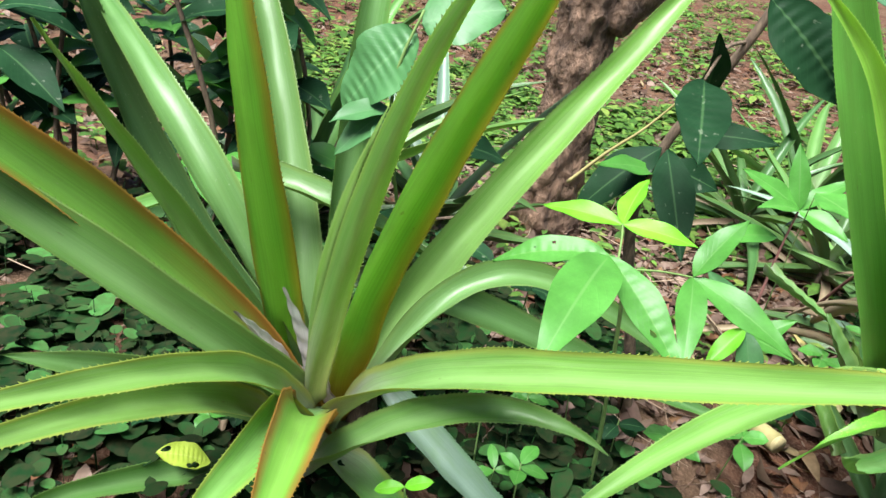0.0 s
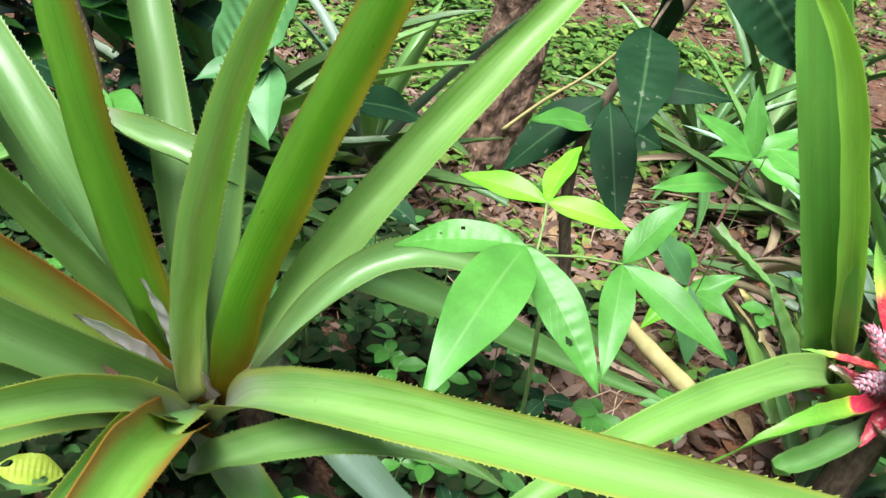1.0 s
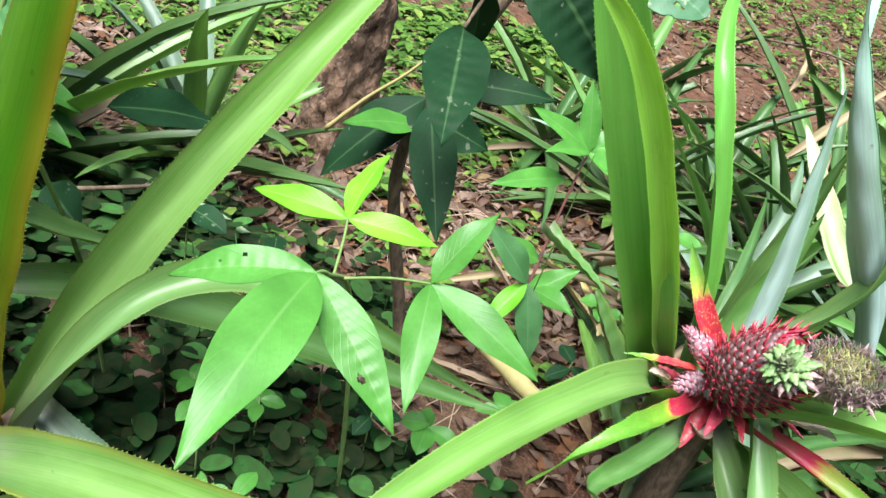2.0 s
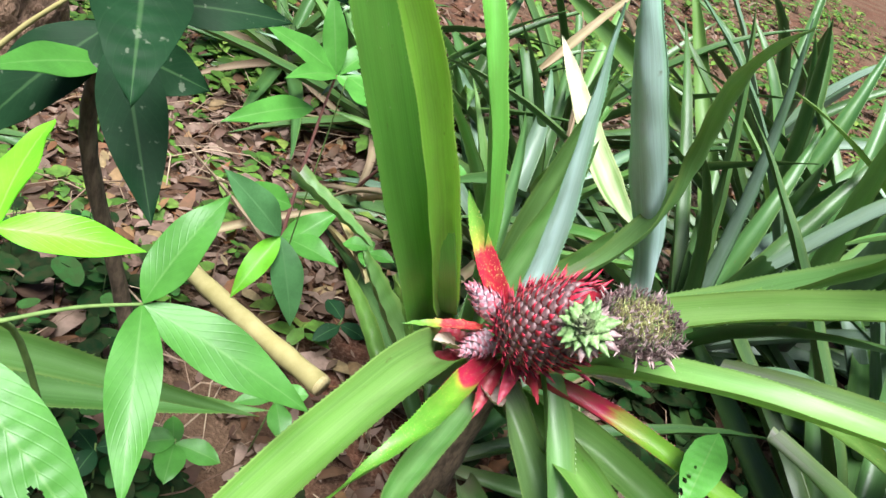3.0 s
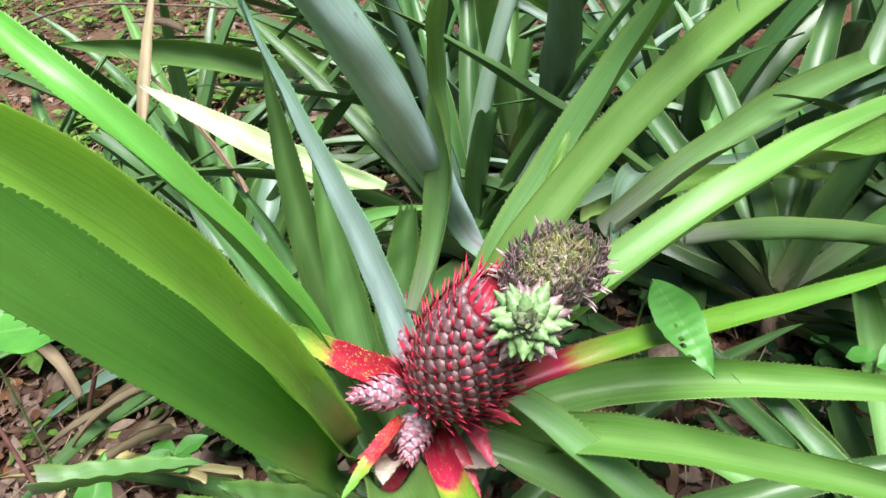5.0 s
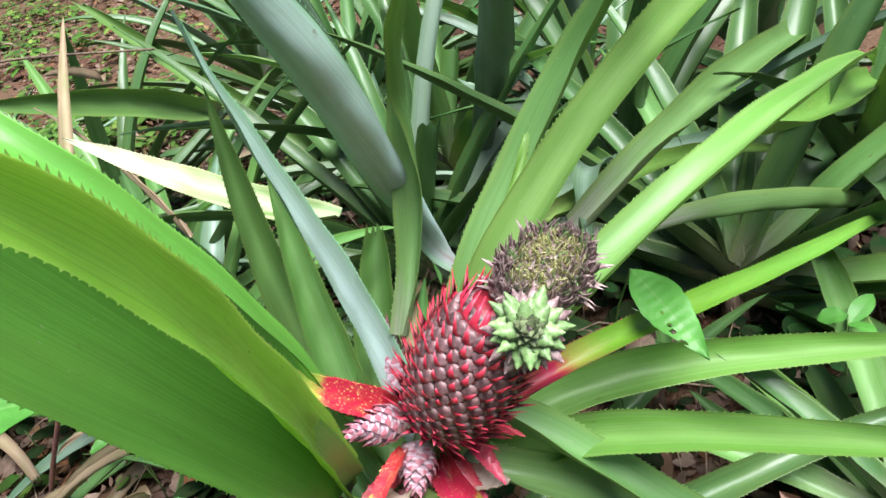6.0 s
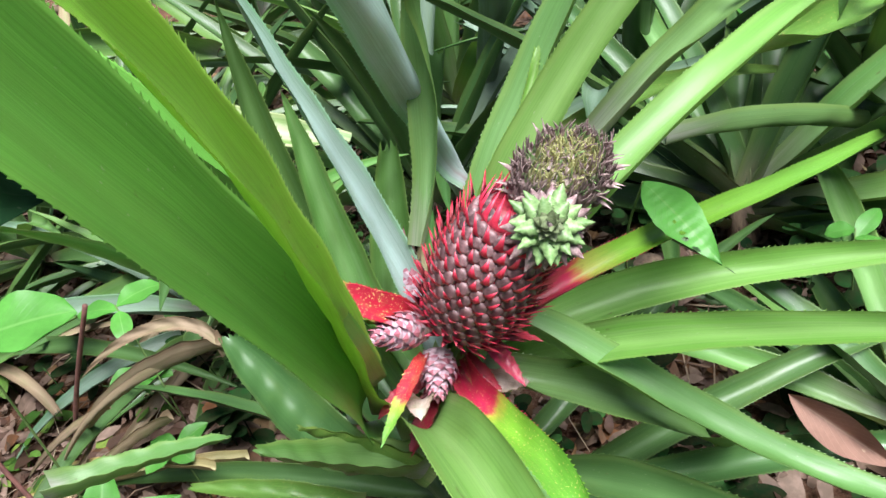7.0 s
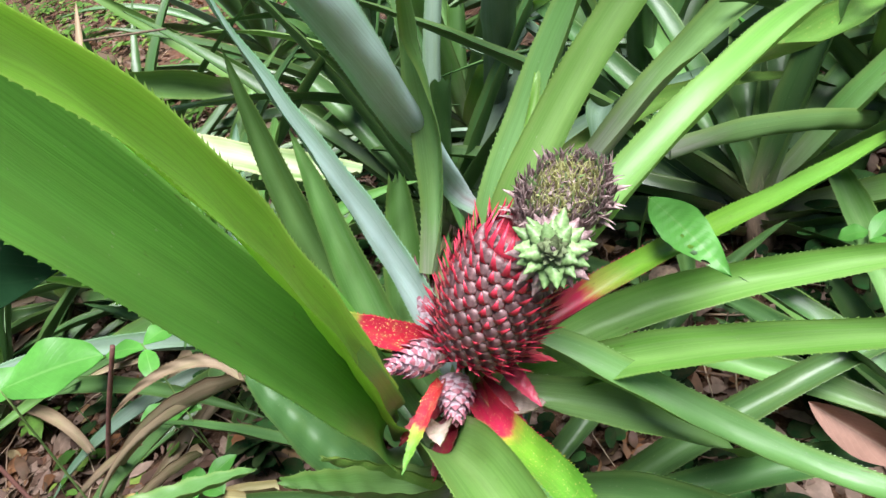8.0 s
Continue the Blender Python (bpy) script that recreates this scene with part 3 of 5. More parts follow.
def smooth_line(points, n=6):
    """Points on a smooth line through the given ones."""
    p = [Vector(q) for q in points]
    out = []
    for i in range(len(p) - 1):
        a, b, c, d = p[max(i - 1, 0)], p[i], p[i + 1], p[min(i + 2, len(p) - 1)]
        for k in range(n):
            t = k / n
            out.append(0.5 * (2 * b + (c - a) * t + (2 * a - 5 * b + 4 * c - d) * t * t + (3 * b - a - 3 * c + d) * t ** 3))
    return out + [p[-1]]


def stem(plant, points, r0, r1, mat, name="stem", label="", sides=8):
    line = smooth_line(points) if len(points) > 2 else [Vector(p) for p in points]
    n = len(line) - 1
    radii = [(r0 + (r1 - r0) * i / n) * (1 + 0.06 * math.sin(i * 2.3)) for i in range(n + 1)]
    verts, faces = tube_data(line, radii, sides)
    o = Vector(top_of(plant))
    return part(name, mesh_of(name, [v - o for v in verts], faces, [mat]), plant, label)


def spindle(base, tip, radius, profile, sides=16, rings=14):
    """A body of revolution between two points; profile maps 0..1 to a share of the radius."""
    pts = [Vector(base).lerp(Vector(tip), i / rings) for i in range(rings + 1)]
    return tube_data(pts, [max(0.0006, radius * profile(i / rings)) for i in range(rings + 1)], sides)


# ---- the ground ----
def ground_sheet():
    def axis(lo, hi, centre):
        fine = np.arange(centre - 2.4, centre + 2.4, 0.04)
        grow = 2.4 * np.exp(np.linspace(0, math.log(40), 26))[1:]
        return np.concatenate([(centre - grow)[::-1], fine, centre + grow])
    xs, ys = axis(0, 0, 0.9), axis(0, 0, 1.9)
    verts = [(x, y, ground_z(x, y)) for x in xs for y in ys]
    ny = len(ys)
    faces = [(i * ny + j, (i + 1) * ny + j, (i + 1) * ny + j + 1, i * ny + j + 1) for i in range(len(xs) - 1) for j in range(ny - 1)]
    ob = new("ground", mesh_of("ground", verts, faces, [SOIL]))
    return tagged(ob, "bare reddish-brown forest soil strewn with litter", "ground", kind="structure")


ground_sheet()

# ---- first plant: no fruit, rust-rimmed leaves ----
plant_a = thing("pineapple_plant", (0.325, 0.95, ground_z(0.325, 0.95)), "fruitless pineapple plant with rust-rimmed spiny green leaves", "pineapple plant", "pineapple plants")
stem(plant_a, [(0.325, 0.955, 0.12), (0.326, 0.945, 0.24), (0.328, 0.93, 0.33)], 0.026, 0.02, TWIG, "stump", "short brown scaly stem")
strap(plant_a, [(0.300, 0.868, 0.330), (0.296, 0.856, 0.378), (0.290, 0.846, 0.424), (0.282, 0.837, 0.466), (0.273, 0.828, 0.508)], 0.036, "spike", 0, teeth=False, butt=0.9)
strap(plant_a, [(0.300, 0.860, 0.350), (0.290, 0.834, 0.395), (0.282, 0.808, 0.438), (0.273, 0.782, 0.476), (0.264, 0.757, 0.511)], 0.022, "spike", 40, teeth=False, butt=0.9)
strap(plant_a, [(0.320, 0.853, 0.289), (0.242, 0.810, 0.468), (0.172, 0.703, 0.615), (0.130, 0.560, 0.750), (0.120, 0.409, 0.890)], 0.058, "rim", 60, past=0.18)
strap(plant_a, [(0.306, 0.905, 0.272), (0.316, 0.781, 0.416), (0.263, 0.670, 0.554), (0.158, 0.576, 0.682), (0.019, 0.501, 0.799)], 0.054, "green", 50, past=0.18)
strap(plant_a, [(0.278, 0.907, 0.286), (0.190, 0.880, 0.420), (0.135, 0.822, 0.554), (0.127, 0.735, 0.678), (0.179, 0.634, 0.790)], 0.034, "fresh", 50)
strap(plant_a, [(0.280, 0.915, 0.270), (0.262, 0.855, 0.440), (0.215, 0.815, 0.582), (0.100, 0.840, 0.681), (-0.068, 0.941, 0.723)], 0.056, "leafy", 30, past=0.18)
strap(plant_a, [(0.290, 0.937, 0.277), (0.120, 0.978, 0.321), (-0.002, 0.987, 0.428), (-0.059, 0.961, 0.582), (-0.061, 0.892, 0.752)], 0.058, "dark", 35, past=0.18)
strap(plant_a, [(0.229, 0.908, 0.241), (0.265, 0.868, 0.385), (0.279, 0.788, 0.570), (0.260, 0.747, 0.746), (0.214, 0.797, 0.905)], 0.054, "rimlit", -35, past=0.18, fold=0.5)
strap(plant_a, [(0.267, 0.888, 0.278), (0.215, 0.971, 0.435), (0.135, 1.040, 0.584), (0.039, 1.103, 0.729), (-0.060, 1.171, 0.872)], 0.056, "leafy", 10, past=0.18)
strap(plant_a, [(0.280, 0.881, 0.285), (0.266, 0.934, 0.451), (0.248, 0.985, 0.617), (0.234, 1.040, 0.782), (0.230, 1.100, 0.946)], 0.048, "leafy", 0, past=0.18)
strap(plant_a, [(0.286, 0.889, 0.281), (0.300, 0.838, 0.391), (0.318, 0.805, 0.505), (0.344, 0.795, 0.621), (0.381, 0.811, 0.736)], 0.026, "fresh", 10)
strap(plant_a, [(0.281, 0.881, 0.295), (0.327, 0.795, 0.432), (0.386, 0.741, 0.578), (0.422, 0.700, 0.730), (0.488, 0.681, 0.851)], 0.032, "pale", 5, past=0.18, butt=1.1)
strap(plant_a, [(0.293, 0.906, 0.279), (0.311, 0.864, 0.437), (0.371, 0.819, 0.582), (0.450, 0.774, 0.722), (0.521, 0.738, 0.869)], 0.054, "rimlit", 55, past=0.18, fold=0.75)
strap(plant_a, [(0.281, 0.937, 0.261), (0.337, 1.031, 0.442), (0.423, 1.131, 0.603), (0.522, 1.234, 0.754), (0.595, 1.336, 0.919)], 0.058, "fresh", -35, cut=0.94)
strap(plant_a, [(0.306, 0.886, 0.254), (0.349, 0.835, 0.418), (0.466, 0.779, 0.521), (0.623, 0.726, 0.596), (0.778, 0.672, 0.695)], 0.052, "lime", -45, past=0.18)
strap(plant_a, [(0.347, 0.907, 0.334), (0.389, 1.025, 0.524), (0.479, 1.092, 0.541), (0.598, 1.110, 0.424), (0.775, 1.179, 0.337)], 0.042, "leafy", -30)
strap(plant_a, [(0.253, 0.988, 0.432), (0.345, 1.117, 0.407), (0.471, 1.180, 0.330), (0.625, 1.226, 0.272), (0.796, 1.263, 0.252)], 0.056, "leafy", -20)
strap(plant_a, [(0.320, 0.856, 0.274), (0.313, 0.801, 0.404), (0.324, 0.725, 0.504), (0.333, 0.615, 0.560), (0.300, 0.484, 0.598)], 0.038, "lime", 40, past=0.18)
strap(plant_a, [(0.253, 0.882, 0.250), (0.256, 0.812, 0.352), (0.267, 0.728, 0.437), (0.275, 0.624, 0.499), (0.266, 0.503, 0.539)], 0.042, "lime", 40, past=0.18)
strap(plant_a, [(0.296, 0.864, 0.278), (0.330, 0.789, 0.383), (0.377, 0.714, 0.479), (0.430, 0.625, 0.553), (0.480, 0.512, 0.593)], 0.058, "rim", 10, past=0.18)
strap(plant_a, [(0.267, 0.909, 0.290), (0.293, 0.854, 0.358), (0.322, 0.784, 0.405), (0.346, 0.701, 0.431), (0.356, 0.609, 0.439)], 0.062, "lime", 25, past=0.18)
strap(plant_a, [(0.289, 0.900, 0.241), (0.228, 0.832, 0.231), (0.179, 0.760, 0.249), (0.152, 0.684, 0.287), (0.156, 0.602, 0.329)], 0.038, "green", 30, past=0.18)
strap(plant_a, [(0.283, 0.874, 0.265), (0.361, 0.841, 0.289), (0.436, 0.800, 0.306), (0.508, 0.751, 0.317), (0.577, 0.697, 0.322)], 0.052, "lime", -20, past=0.18)
strap(plant_a, [(0.332, 0.943, 0.343), (0.415, 0.921, 0.303), (0.493, 0.915, 0.253), (0.569, 0.927, 0.200), (0.643, 0.955, 0.148)], 0.052, "bloom", -25)
strap(plant_a, [(0.321, 0.815, 0.276), (0.392, 0.771, 0.382), (0.463, 0.765, 0.484), (0.547, 0.783, 0.535), (0.641, 0.805, 0.475)], 0.040, "green", -60)
strap(plant_a, [(0.286, 0.900, 0.277), (0.259, 0.829, 0.339), (0.221, 0.760, 0.394), (0.169, 0.691, 0.440), (0.106, 0.622, 0.472)], 0.060, "leafy", 45)

# ---- second plant, with the red fruit ----
plant_b = thing("pineapple_plant", (1.07, 1.36, ground_z(1.07, 1.36)), "fruiting pineapple plant with long spiny green leaves", "pineapple plant", "pineapple plants")
stem(plant_b, [(1.07, 1.365, -0.03), (1.065, 1.355, 0.12), (1.06, 1.33, 0.30)], 0.034, 0.02, TWIG, "stump", "short brown scaly stem")
strap(plant_b, [(1.043, 1.414, 0.286), (1.048, 1.420, 0.315), (1.051, 1.428, 0.344), (1.052, 1.438, 0.374), (1.052, 1.447, 0.400)], 0.030, "green", 10, butt=0.9)
strap(plant_b, [(0.982, 1.416, 0.292), (0.961, 1.325, 0.374), (0.834, 1.216, 0.624), (0.759, 1.182, 0.778), (0.689, 1.142, 0.946)], 0.070, "thin", 100, past=0.18, fold=0.25, butt=0.7)
strap(plant_b, [(0.986, 1.385, 0.312), (0.937, 1.309, 0.478), (0.857, 1.219, 0.606), (0.818, 1.173, 0.753), (0.744, 1.117, 0.827)], 0.040, "thin_lit", 95, past=0.18, fold=0.4, butt=0.7)
strap(plant_b, [(1.016, 1.377, 0.292), (0.996, 1.380, 0.483), (0.942, 1.347, 0.646), (0.865, 1.368, 0.758), (0.891, 1.514, 0.799)], 0.034, "thin", 40, past=0.18, butt=0.8)
strap(plant_b, [(1.056, 1.344, 0.294), (1.081, 1.366, 0.413), (1.071, 1.386, 0.530), (1.042, 1.401, 0.646), (1.027, 1.397, 0.765)], 0.034, "grey", 25)
strap(plant_b, [(1.262, 1.402, 0.382), (1.188, 1.388, 0.551), (1.069, 1.303, 0.666), (0.981, 1.244, 0.765), (0.990, 1.362, 0.862)], 0.046, "grey", -5, past=0.18)
strap(plant_b, [(1.085, 1.346, 0.444), (1.211, 1.350, 0.570), (1.175, 1.362, 0.689), (1.079, 1.273, 0.761), (1.002, 1.083, 0.853)], 0.034, "leafy", -15)
strap(plant_b, [(1.029, 1.374, 0.281), (1.082, 1.424, 0.320), (1.134, 1.441, 0.374), (1.171, 1.436, 0.443), (1.182, 1.423, 0.525)], 0.058, "leafy", -10, cut=0.9, butt=0.9)
strap(plant_b, [(1.050, 1.344, 0.293), (1.182, 1.324, 0.450), (1.301, 1.243, 0.587), (1.406, 1.113, 0.699), (1.496, 0.948, 0.785)], 0.052, "fresh", -20, past=0.18)
strap(plant_b, [(1.061, 1.357, 0.298), (1.261, 1.369, 0.431), (1.395, 1.299, 0.579), (1.406, 1.197, 0.711), (1.229, 1.122, 0.731)], 0.050, "leafy", 0, past=0.18)
strap(plant_b, [(1.058, 1.347, 0.328), (1.141, 1.338, 0.373), (1.217, 1.326, 0.424), (1.282, 1.316, 0.484), (1.331, 1.316, 0.556)], 0.022, "fresh", -30)
strap(plant_b, [(1.039, 1.324, 0.290), (1.107, 1.230, 0.477), (1.252, 1.115, 0.554), (1.452, 1.041, 0.549), (1.663, 1.046, 0.463)], 0.048, "fresh", -10, past=0.18)
strap(plant_b, [(1.085, 1.297, 0.335), (1.193, 1.237, 0.376), (1.307, 1.156, 0.328), (1.458, 1.097, 0.293), (1.615, 1.024, 0.263)], 0.032, "bract_long", -30, past=0.18, along=1.55, butt=0.8)
strap(plant_b, [(1.045, 1.346, 0.242), (1.198, 1.374, 0.222), (1.310, 1.297, 0.210), (1.369, 1.155, 0.217), (1.392, 0.991, 0.253)], 0.062, "fresh", -20, past=0.18)
strap(plant_b, [(1.028, 1.399, 0.245), (1.126, 1.354, 0.237), (1.161, 1.265, 0.269), (1.150, 1.143, 0.328), (1.120, 0.960, 0.405)], 0.052, "fresh", -20, past=0.18)
strap(plant_b, [(1.057, 1.322, 0.308), (1.126, 1.209, 0.266), (1.164, 1.107, 0.175), (1.212, 1.060, 0.071), (1.247, 1.133, -0.029)], 0.054, "leafy", -35)
strap(plant_b, [(1.073, 1.334, 0.391), (1.130, 1.243, 0.322), (1.132, 1.147, 0.240), (1.127, 1.037, 0.180), (1.152, 0.909, 0.164)], 0.046, "leafy", 10, past=0.18)
strap(plant_b, [(0.985, 1.352, 0.255), (0.985, 1.318, 0.365), (0.935, 1.225, 0.425), (0.818, 1.097, 0.445), (0.703, 0.932, 0.417)], 0.060, "fresh", 0, past=0.3, butt=0.9)
strap(plant_b, [(1.045, 1.315, 0.341), (0.965, 1.232, 0.349), (0.942, 1.157, 0.415), (0.899, 1.100, 0.434), (0.827, 1.084, 0.329)], 0.032, "bract", -5, along=1.85, butt=0.9)
strap(plant_b, [(1.050, 1.321, 0.313), (0.988, 1.225, 0.296), (0.919, 1.144, 0.313), (0.871, 1.067, 0.366), (0.874, 0.988, 0.445)], 0.036, "green", 5)
strap(plant_b, [(0.957, 1.427, 0.239), (0.959, 1.452, 0.284), (0.965, 1.484, 0.321), (0.970, 1.515, 0.359), (0.979, 1.549, 0.404)], 0.062, "dark", 30, cut=0.9, butt=0.9, label="broad bent leaf with a withered broken end")
strap(plant_b, [(0.965, 1.538, 0.367), (0.984, 1.552, 0.411), (0.960, 1.598, 0.413), (0.935, 1.662, 0.395), (0.900, 1.731, 0.335)], 0.015, "dry", 60, fold=0.3, butt=0.7, label="folded-over leaf end with a dry beige rim")
strap(plant_b, [(0.971, 1.462, 0.127), (0.956, 1.507, 0.152), (0.938, 1.558, 0.162), (0.918, 1.610, 0.170), (0.895, 1.676, 0.171)], 0.032, "olive", 20, cut=0.93, butt=0.9, label="short broken leaf with a torn pale end")
strap(plant_b, [(1.032, 1.355, 0.227), (1.069, 1.467, 0.296), (1.102, 1.528, 0.404), (1.116, 1.540, 0.534), (1.111, 1.510, 0.674)], 0.054, "leafy", 10, fold=0.9, butt=0.9)
strap(plant_b, [(1.029, 1.359, 0.248), (1.054, 1.429, 0.312), (1.086, 1.465, 0.393), (1.109, 1.476, 0.486), (1.111, 1.475, 0.587)], 0.052, "green", 5, fold=0.6, butt=0.9)

FRUIT_BASE, FRUIT_TOP = Vector((1.0425, 1.2905, 0.4100)), Vector((1.0725, 1.2304, 0.5105))


def fruit_radius(t):
    return 0.0435 * (0.62 + 0.38 * math.sin(math.pi * min(1, (t + 0.18) / 1.25))) * (1 - 0.22 * max(0, t - 0.55) ** 1.2) * (1.0 if t < 0.93 else 0.8)


def eye_mesh(size, spike, skin):
    """One eye of the fruit: a low dome in a lozenge, with a pointed bract curling over it. z is outwards, y upwards."""
    v, f, fm = [], [], []
    n = 8
    for ring, (rr, z) in enumerate(((1.0, -0.25), (0.95, 0.10), (0.62, 0.20))):
        for k in range(n):
            t = 2 * math.pi * (k + 0.5) / n
            sq = 1 / max(abs(math.cos(t)), abs(math.sin(t))) ** 0.2
            v.append((0.56 * size * rr * math.cos(t) * sq, 0.48 * size * rr * math.sin(t) * sq, size * z))
    v.append((0, 0, size * 0.12))
    for ring in range(2):
        for k in range(n):
            k2 = (k + 1) % n
            f.append((ring * n + k, ring * n + k2, (ring + 1) * n + k2, (ring + 1) * n + k))
            fm.append(0)
    for k in range(n):
        f.append((2 * n + k, 2 * n + (k + 1) % n, 3 * n))
        fm.append(0)
    b = len(v)
    v += [(-0.40 * size, -0.46 * size, 0.02 * size), (0.40 * size, -0.46 * size, 0.02 * size),
          (-0.24 * size, -0.16 * size, 0.40 * size), (0.24 * size, -0.16 * size, 0.40 * size), (0.0, -0.34 * size, 0.46 * size),
          (0.0, (0.20 + 0.35 * spike) * size, (0.45 + 0.42 * spike) * size)]
    for tri in ((0, 4, 2), (0, 1, 4), (1, 3, 4), (2, 4, 5), (4, 3, 5), (3, 2, 5)):
        f.append(tuple(b + i for i in tri))
        fm.append(2 if 5 in tri else 1)
    return mesh_of("eye", v, f, [EYE, skin, EYE_RED], fm, None, True)


def build_fruit():
    axis = (FRUIT_TOP - FRUIT_BASE)
    length = axis.length
    d = axis.normalized()
    a = d.cross(Vector((0, 0, 1))).normalized()
    b = d.cross(a)
    verts, faces = spindle(FRUIT_BASE, FRUIT_TOP, 1.0, lambda t: fruit_radius(t) * 0.97, 28, 20)
    o = Vector(plant_b.location)
    fruit = part("fruit", mesh_of("fruit", [v - o for v in verts], faces, [FLESH]), plant_b, "unripe red pineapple fruit leaning to one side")
    low, midm, high = eye_mesh(0.0128, 2.4, EYE_RED), eye_mesh(0.0128, 1.6, EYE_DULL), eye_mesh(0.0125, 2.6, EYE_RED)
    r = rng_of(4)
    rows, around = 13, 20
    for i in range(rows):
        t = (i + 0.45) / rows
        rad = fruit_radius(t)
        for k in range(around):
            th = 2 * math.pi * (k + 0.5 * (i % 2) + 0.06 * i) / around + r.uniform(-0.03, 0.03)
            out = a * math.cos(th) + b * math.sin(th)
            slope = (fruit_radius(min(1, t + 0.03)) - fruit_radius(max(0, t - 0.03))) / (0.06 * length)
            z = (out - d * slope).normalized()
            x = d.cross(z).normalized()
            y = z.cross(x)
            m = Matrix((x, y, z)).transposed().to_4x4()
            m.translation = FRUIT_BASE + d * (t * length) + out * rad * 0.97 - o
            kind = low if i < 2 else high if (i > rows - 3 or r.random() < 0.06) else midm
            eye = part("eye", kind, fruit)
            eye.matrix_local = m @ Matrix.Diagonal((r.uniform(0.9, 1.08), r.uniform(0.9, 1.1), r.uniform(0.85, 1.2), 1)) @ pose(0, 0, 0, 0, 0, r.uniform(-8, 8))
    return fruit


def crown_leaf(length, width, mat, curl):
    """A small stiff pointed leaf that grows along y and curls back along z."""
    v, f = [], []
    n = 8
    for i in range(n + 1):
        t = i / n
        w = width / 2 * (1 - t ** 1.6) * (1.10 if i % 2 else 0.90)
        y, z = length * t * (1 - 0.12 * t), curl * length * t * t
        v += [(-w, y, z + 0.22 * w), (0, y, z - 0.05 * w), (w, y, z + 0.22 * w), (0, y, z - 0.05 * w - 0.0008)]
    for i in range(n):
        p, q = i * 4, (i + 1) * 4
        f += [(p, p + 1, q + 1, q), (p + 1, p + 2, q + 2, q + 1), (p + 2, p + 3, q + 3, q + 2), (p + 3, p, q, q + 3)]
    return mesh_of("crown_leaf", v, f, [mat])


def build_crown(centre, axis, radius, leaves, inner, outer, label, wide=1.0, squeeze=1.0, seed=1, long=1.0, thin=1.0):
    """A tuft of leaflets set in a spiral on a small cone, the outer ones spreading, the inner ones upright."""
    o = Vector(plant_b.location)
    d = Vector(axis).normalized()
    a = d.cross(Vector((0.2, 0.1, 1.0))).normalized()
    b = d.cross(a)
    c = Vector(centre)
    verts, faces = spindle(c - d * radius * 0.9, c - d * radius * 0.25, radius * 0.5, lambda t: 1 - 0.75 * t ** 2, 14, 8)
    core = part("crown", mesh_of("crown", [v - o for v in verts], faces, [outer]), plant_b, label)
    r = rng_of(seed)
    kinds = [crown_leaf(radius * long, radius * 0.50 * thin, inner, -0.10), crown_leaf(radius * long * 0.85, radius * 0.40 * thin, outer, -0.15), crown_leaf(radius * 0.55 * long, radius * 0.26 * thin, CROWN_PIT, 0.1)]
    for i in range(leaves):
        t = (i + 0.5) / leaves
        th = i * 2.39996
        open_ = math.radians(106 - 50 * t)
        out = (a * math.cos(th) * squeeze + b * math.sin(th)).normalized()
        y = (d * math.cos(open_) + out * math.sin(open_)).normalized()
        z = (out * math.cos(open_) - d * math.sin(open_)).normalized() * -1
        x = y.cross(z)
        m = Matrix((x, y, z)).transposed().to_4x4()
        m.translation = c - d * radius * (0.75 * (1 - t) - 0.05) + out * radius * (0.42 * (1 - t) + 0.05) - o
        leaf = part("crown_leaf", kinds[1] if t < 0.30 else kinds[2] if t > 0.66 else kinds[0], core)
        leaf.matrix_local = m @ Matrix.Diagonal((r.uniform(0.8, 1.1), r.uniform(0.8, 1.15) * (1 - 0.60 * t), 1, 1)) @ pose(0, 0, 0, r.uniform(-9, 9), 0, r.uniform(-8, 8))
    return core


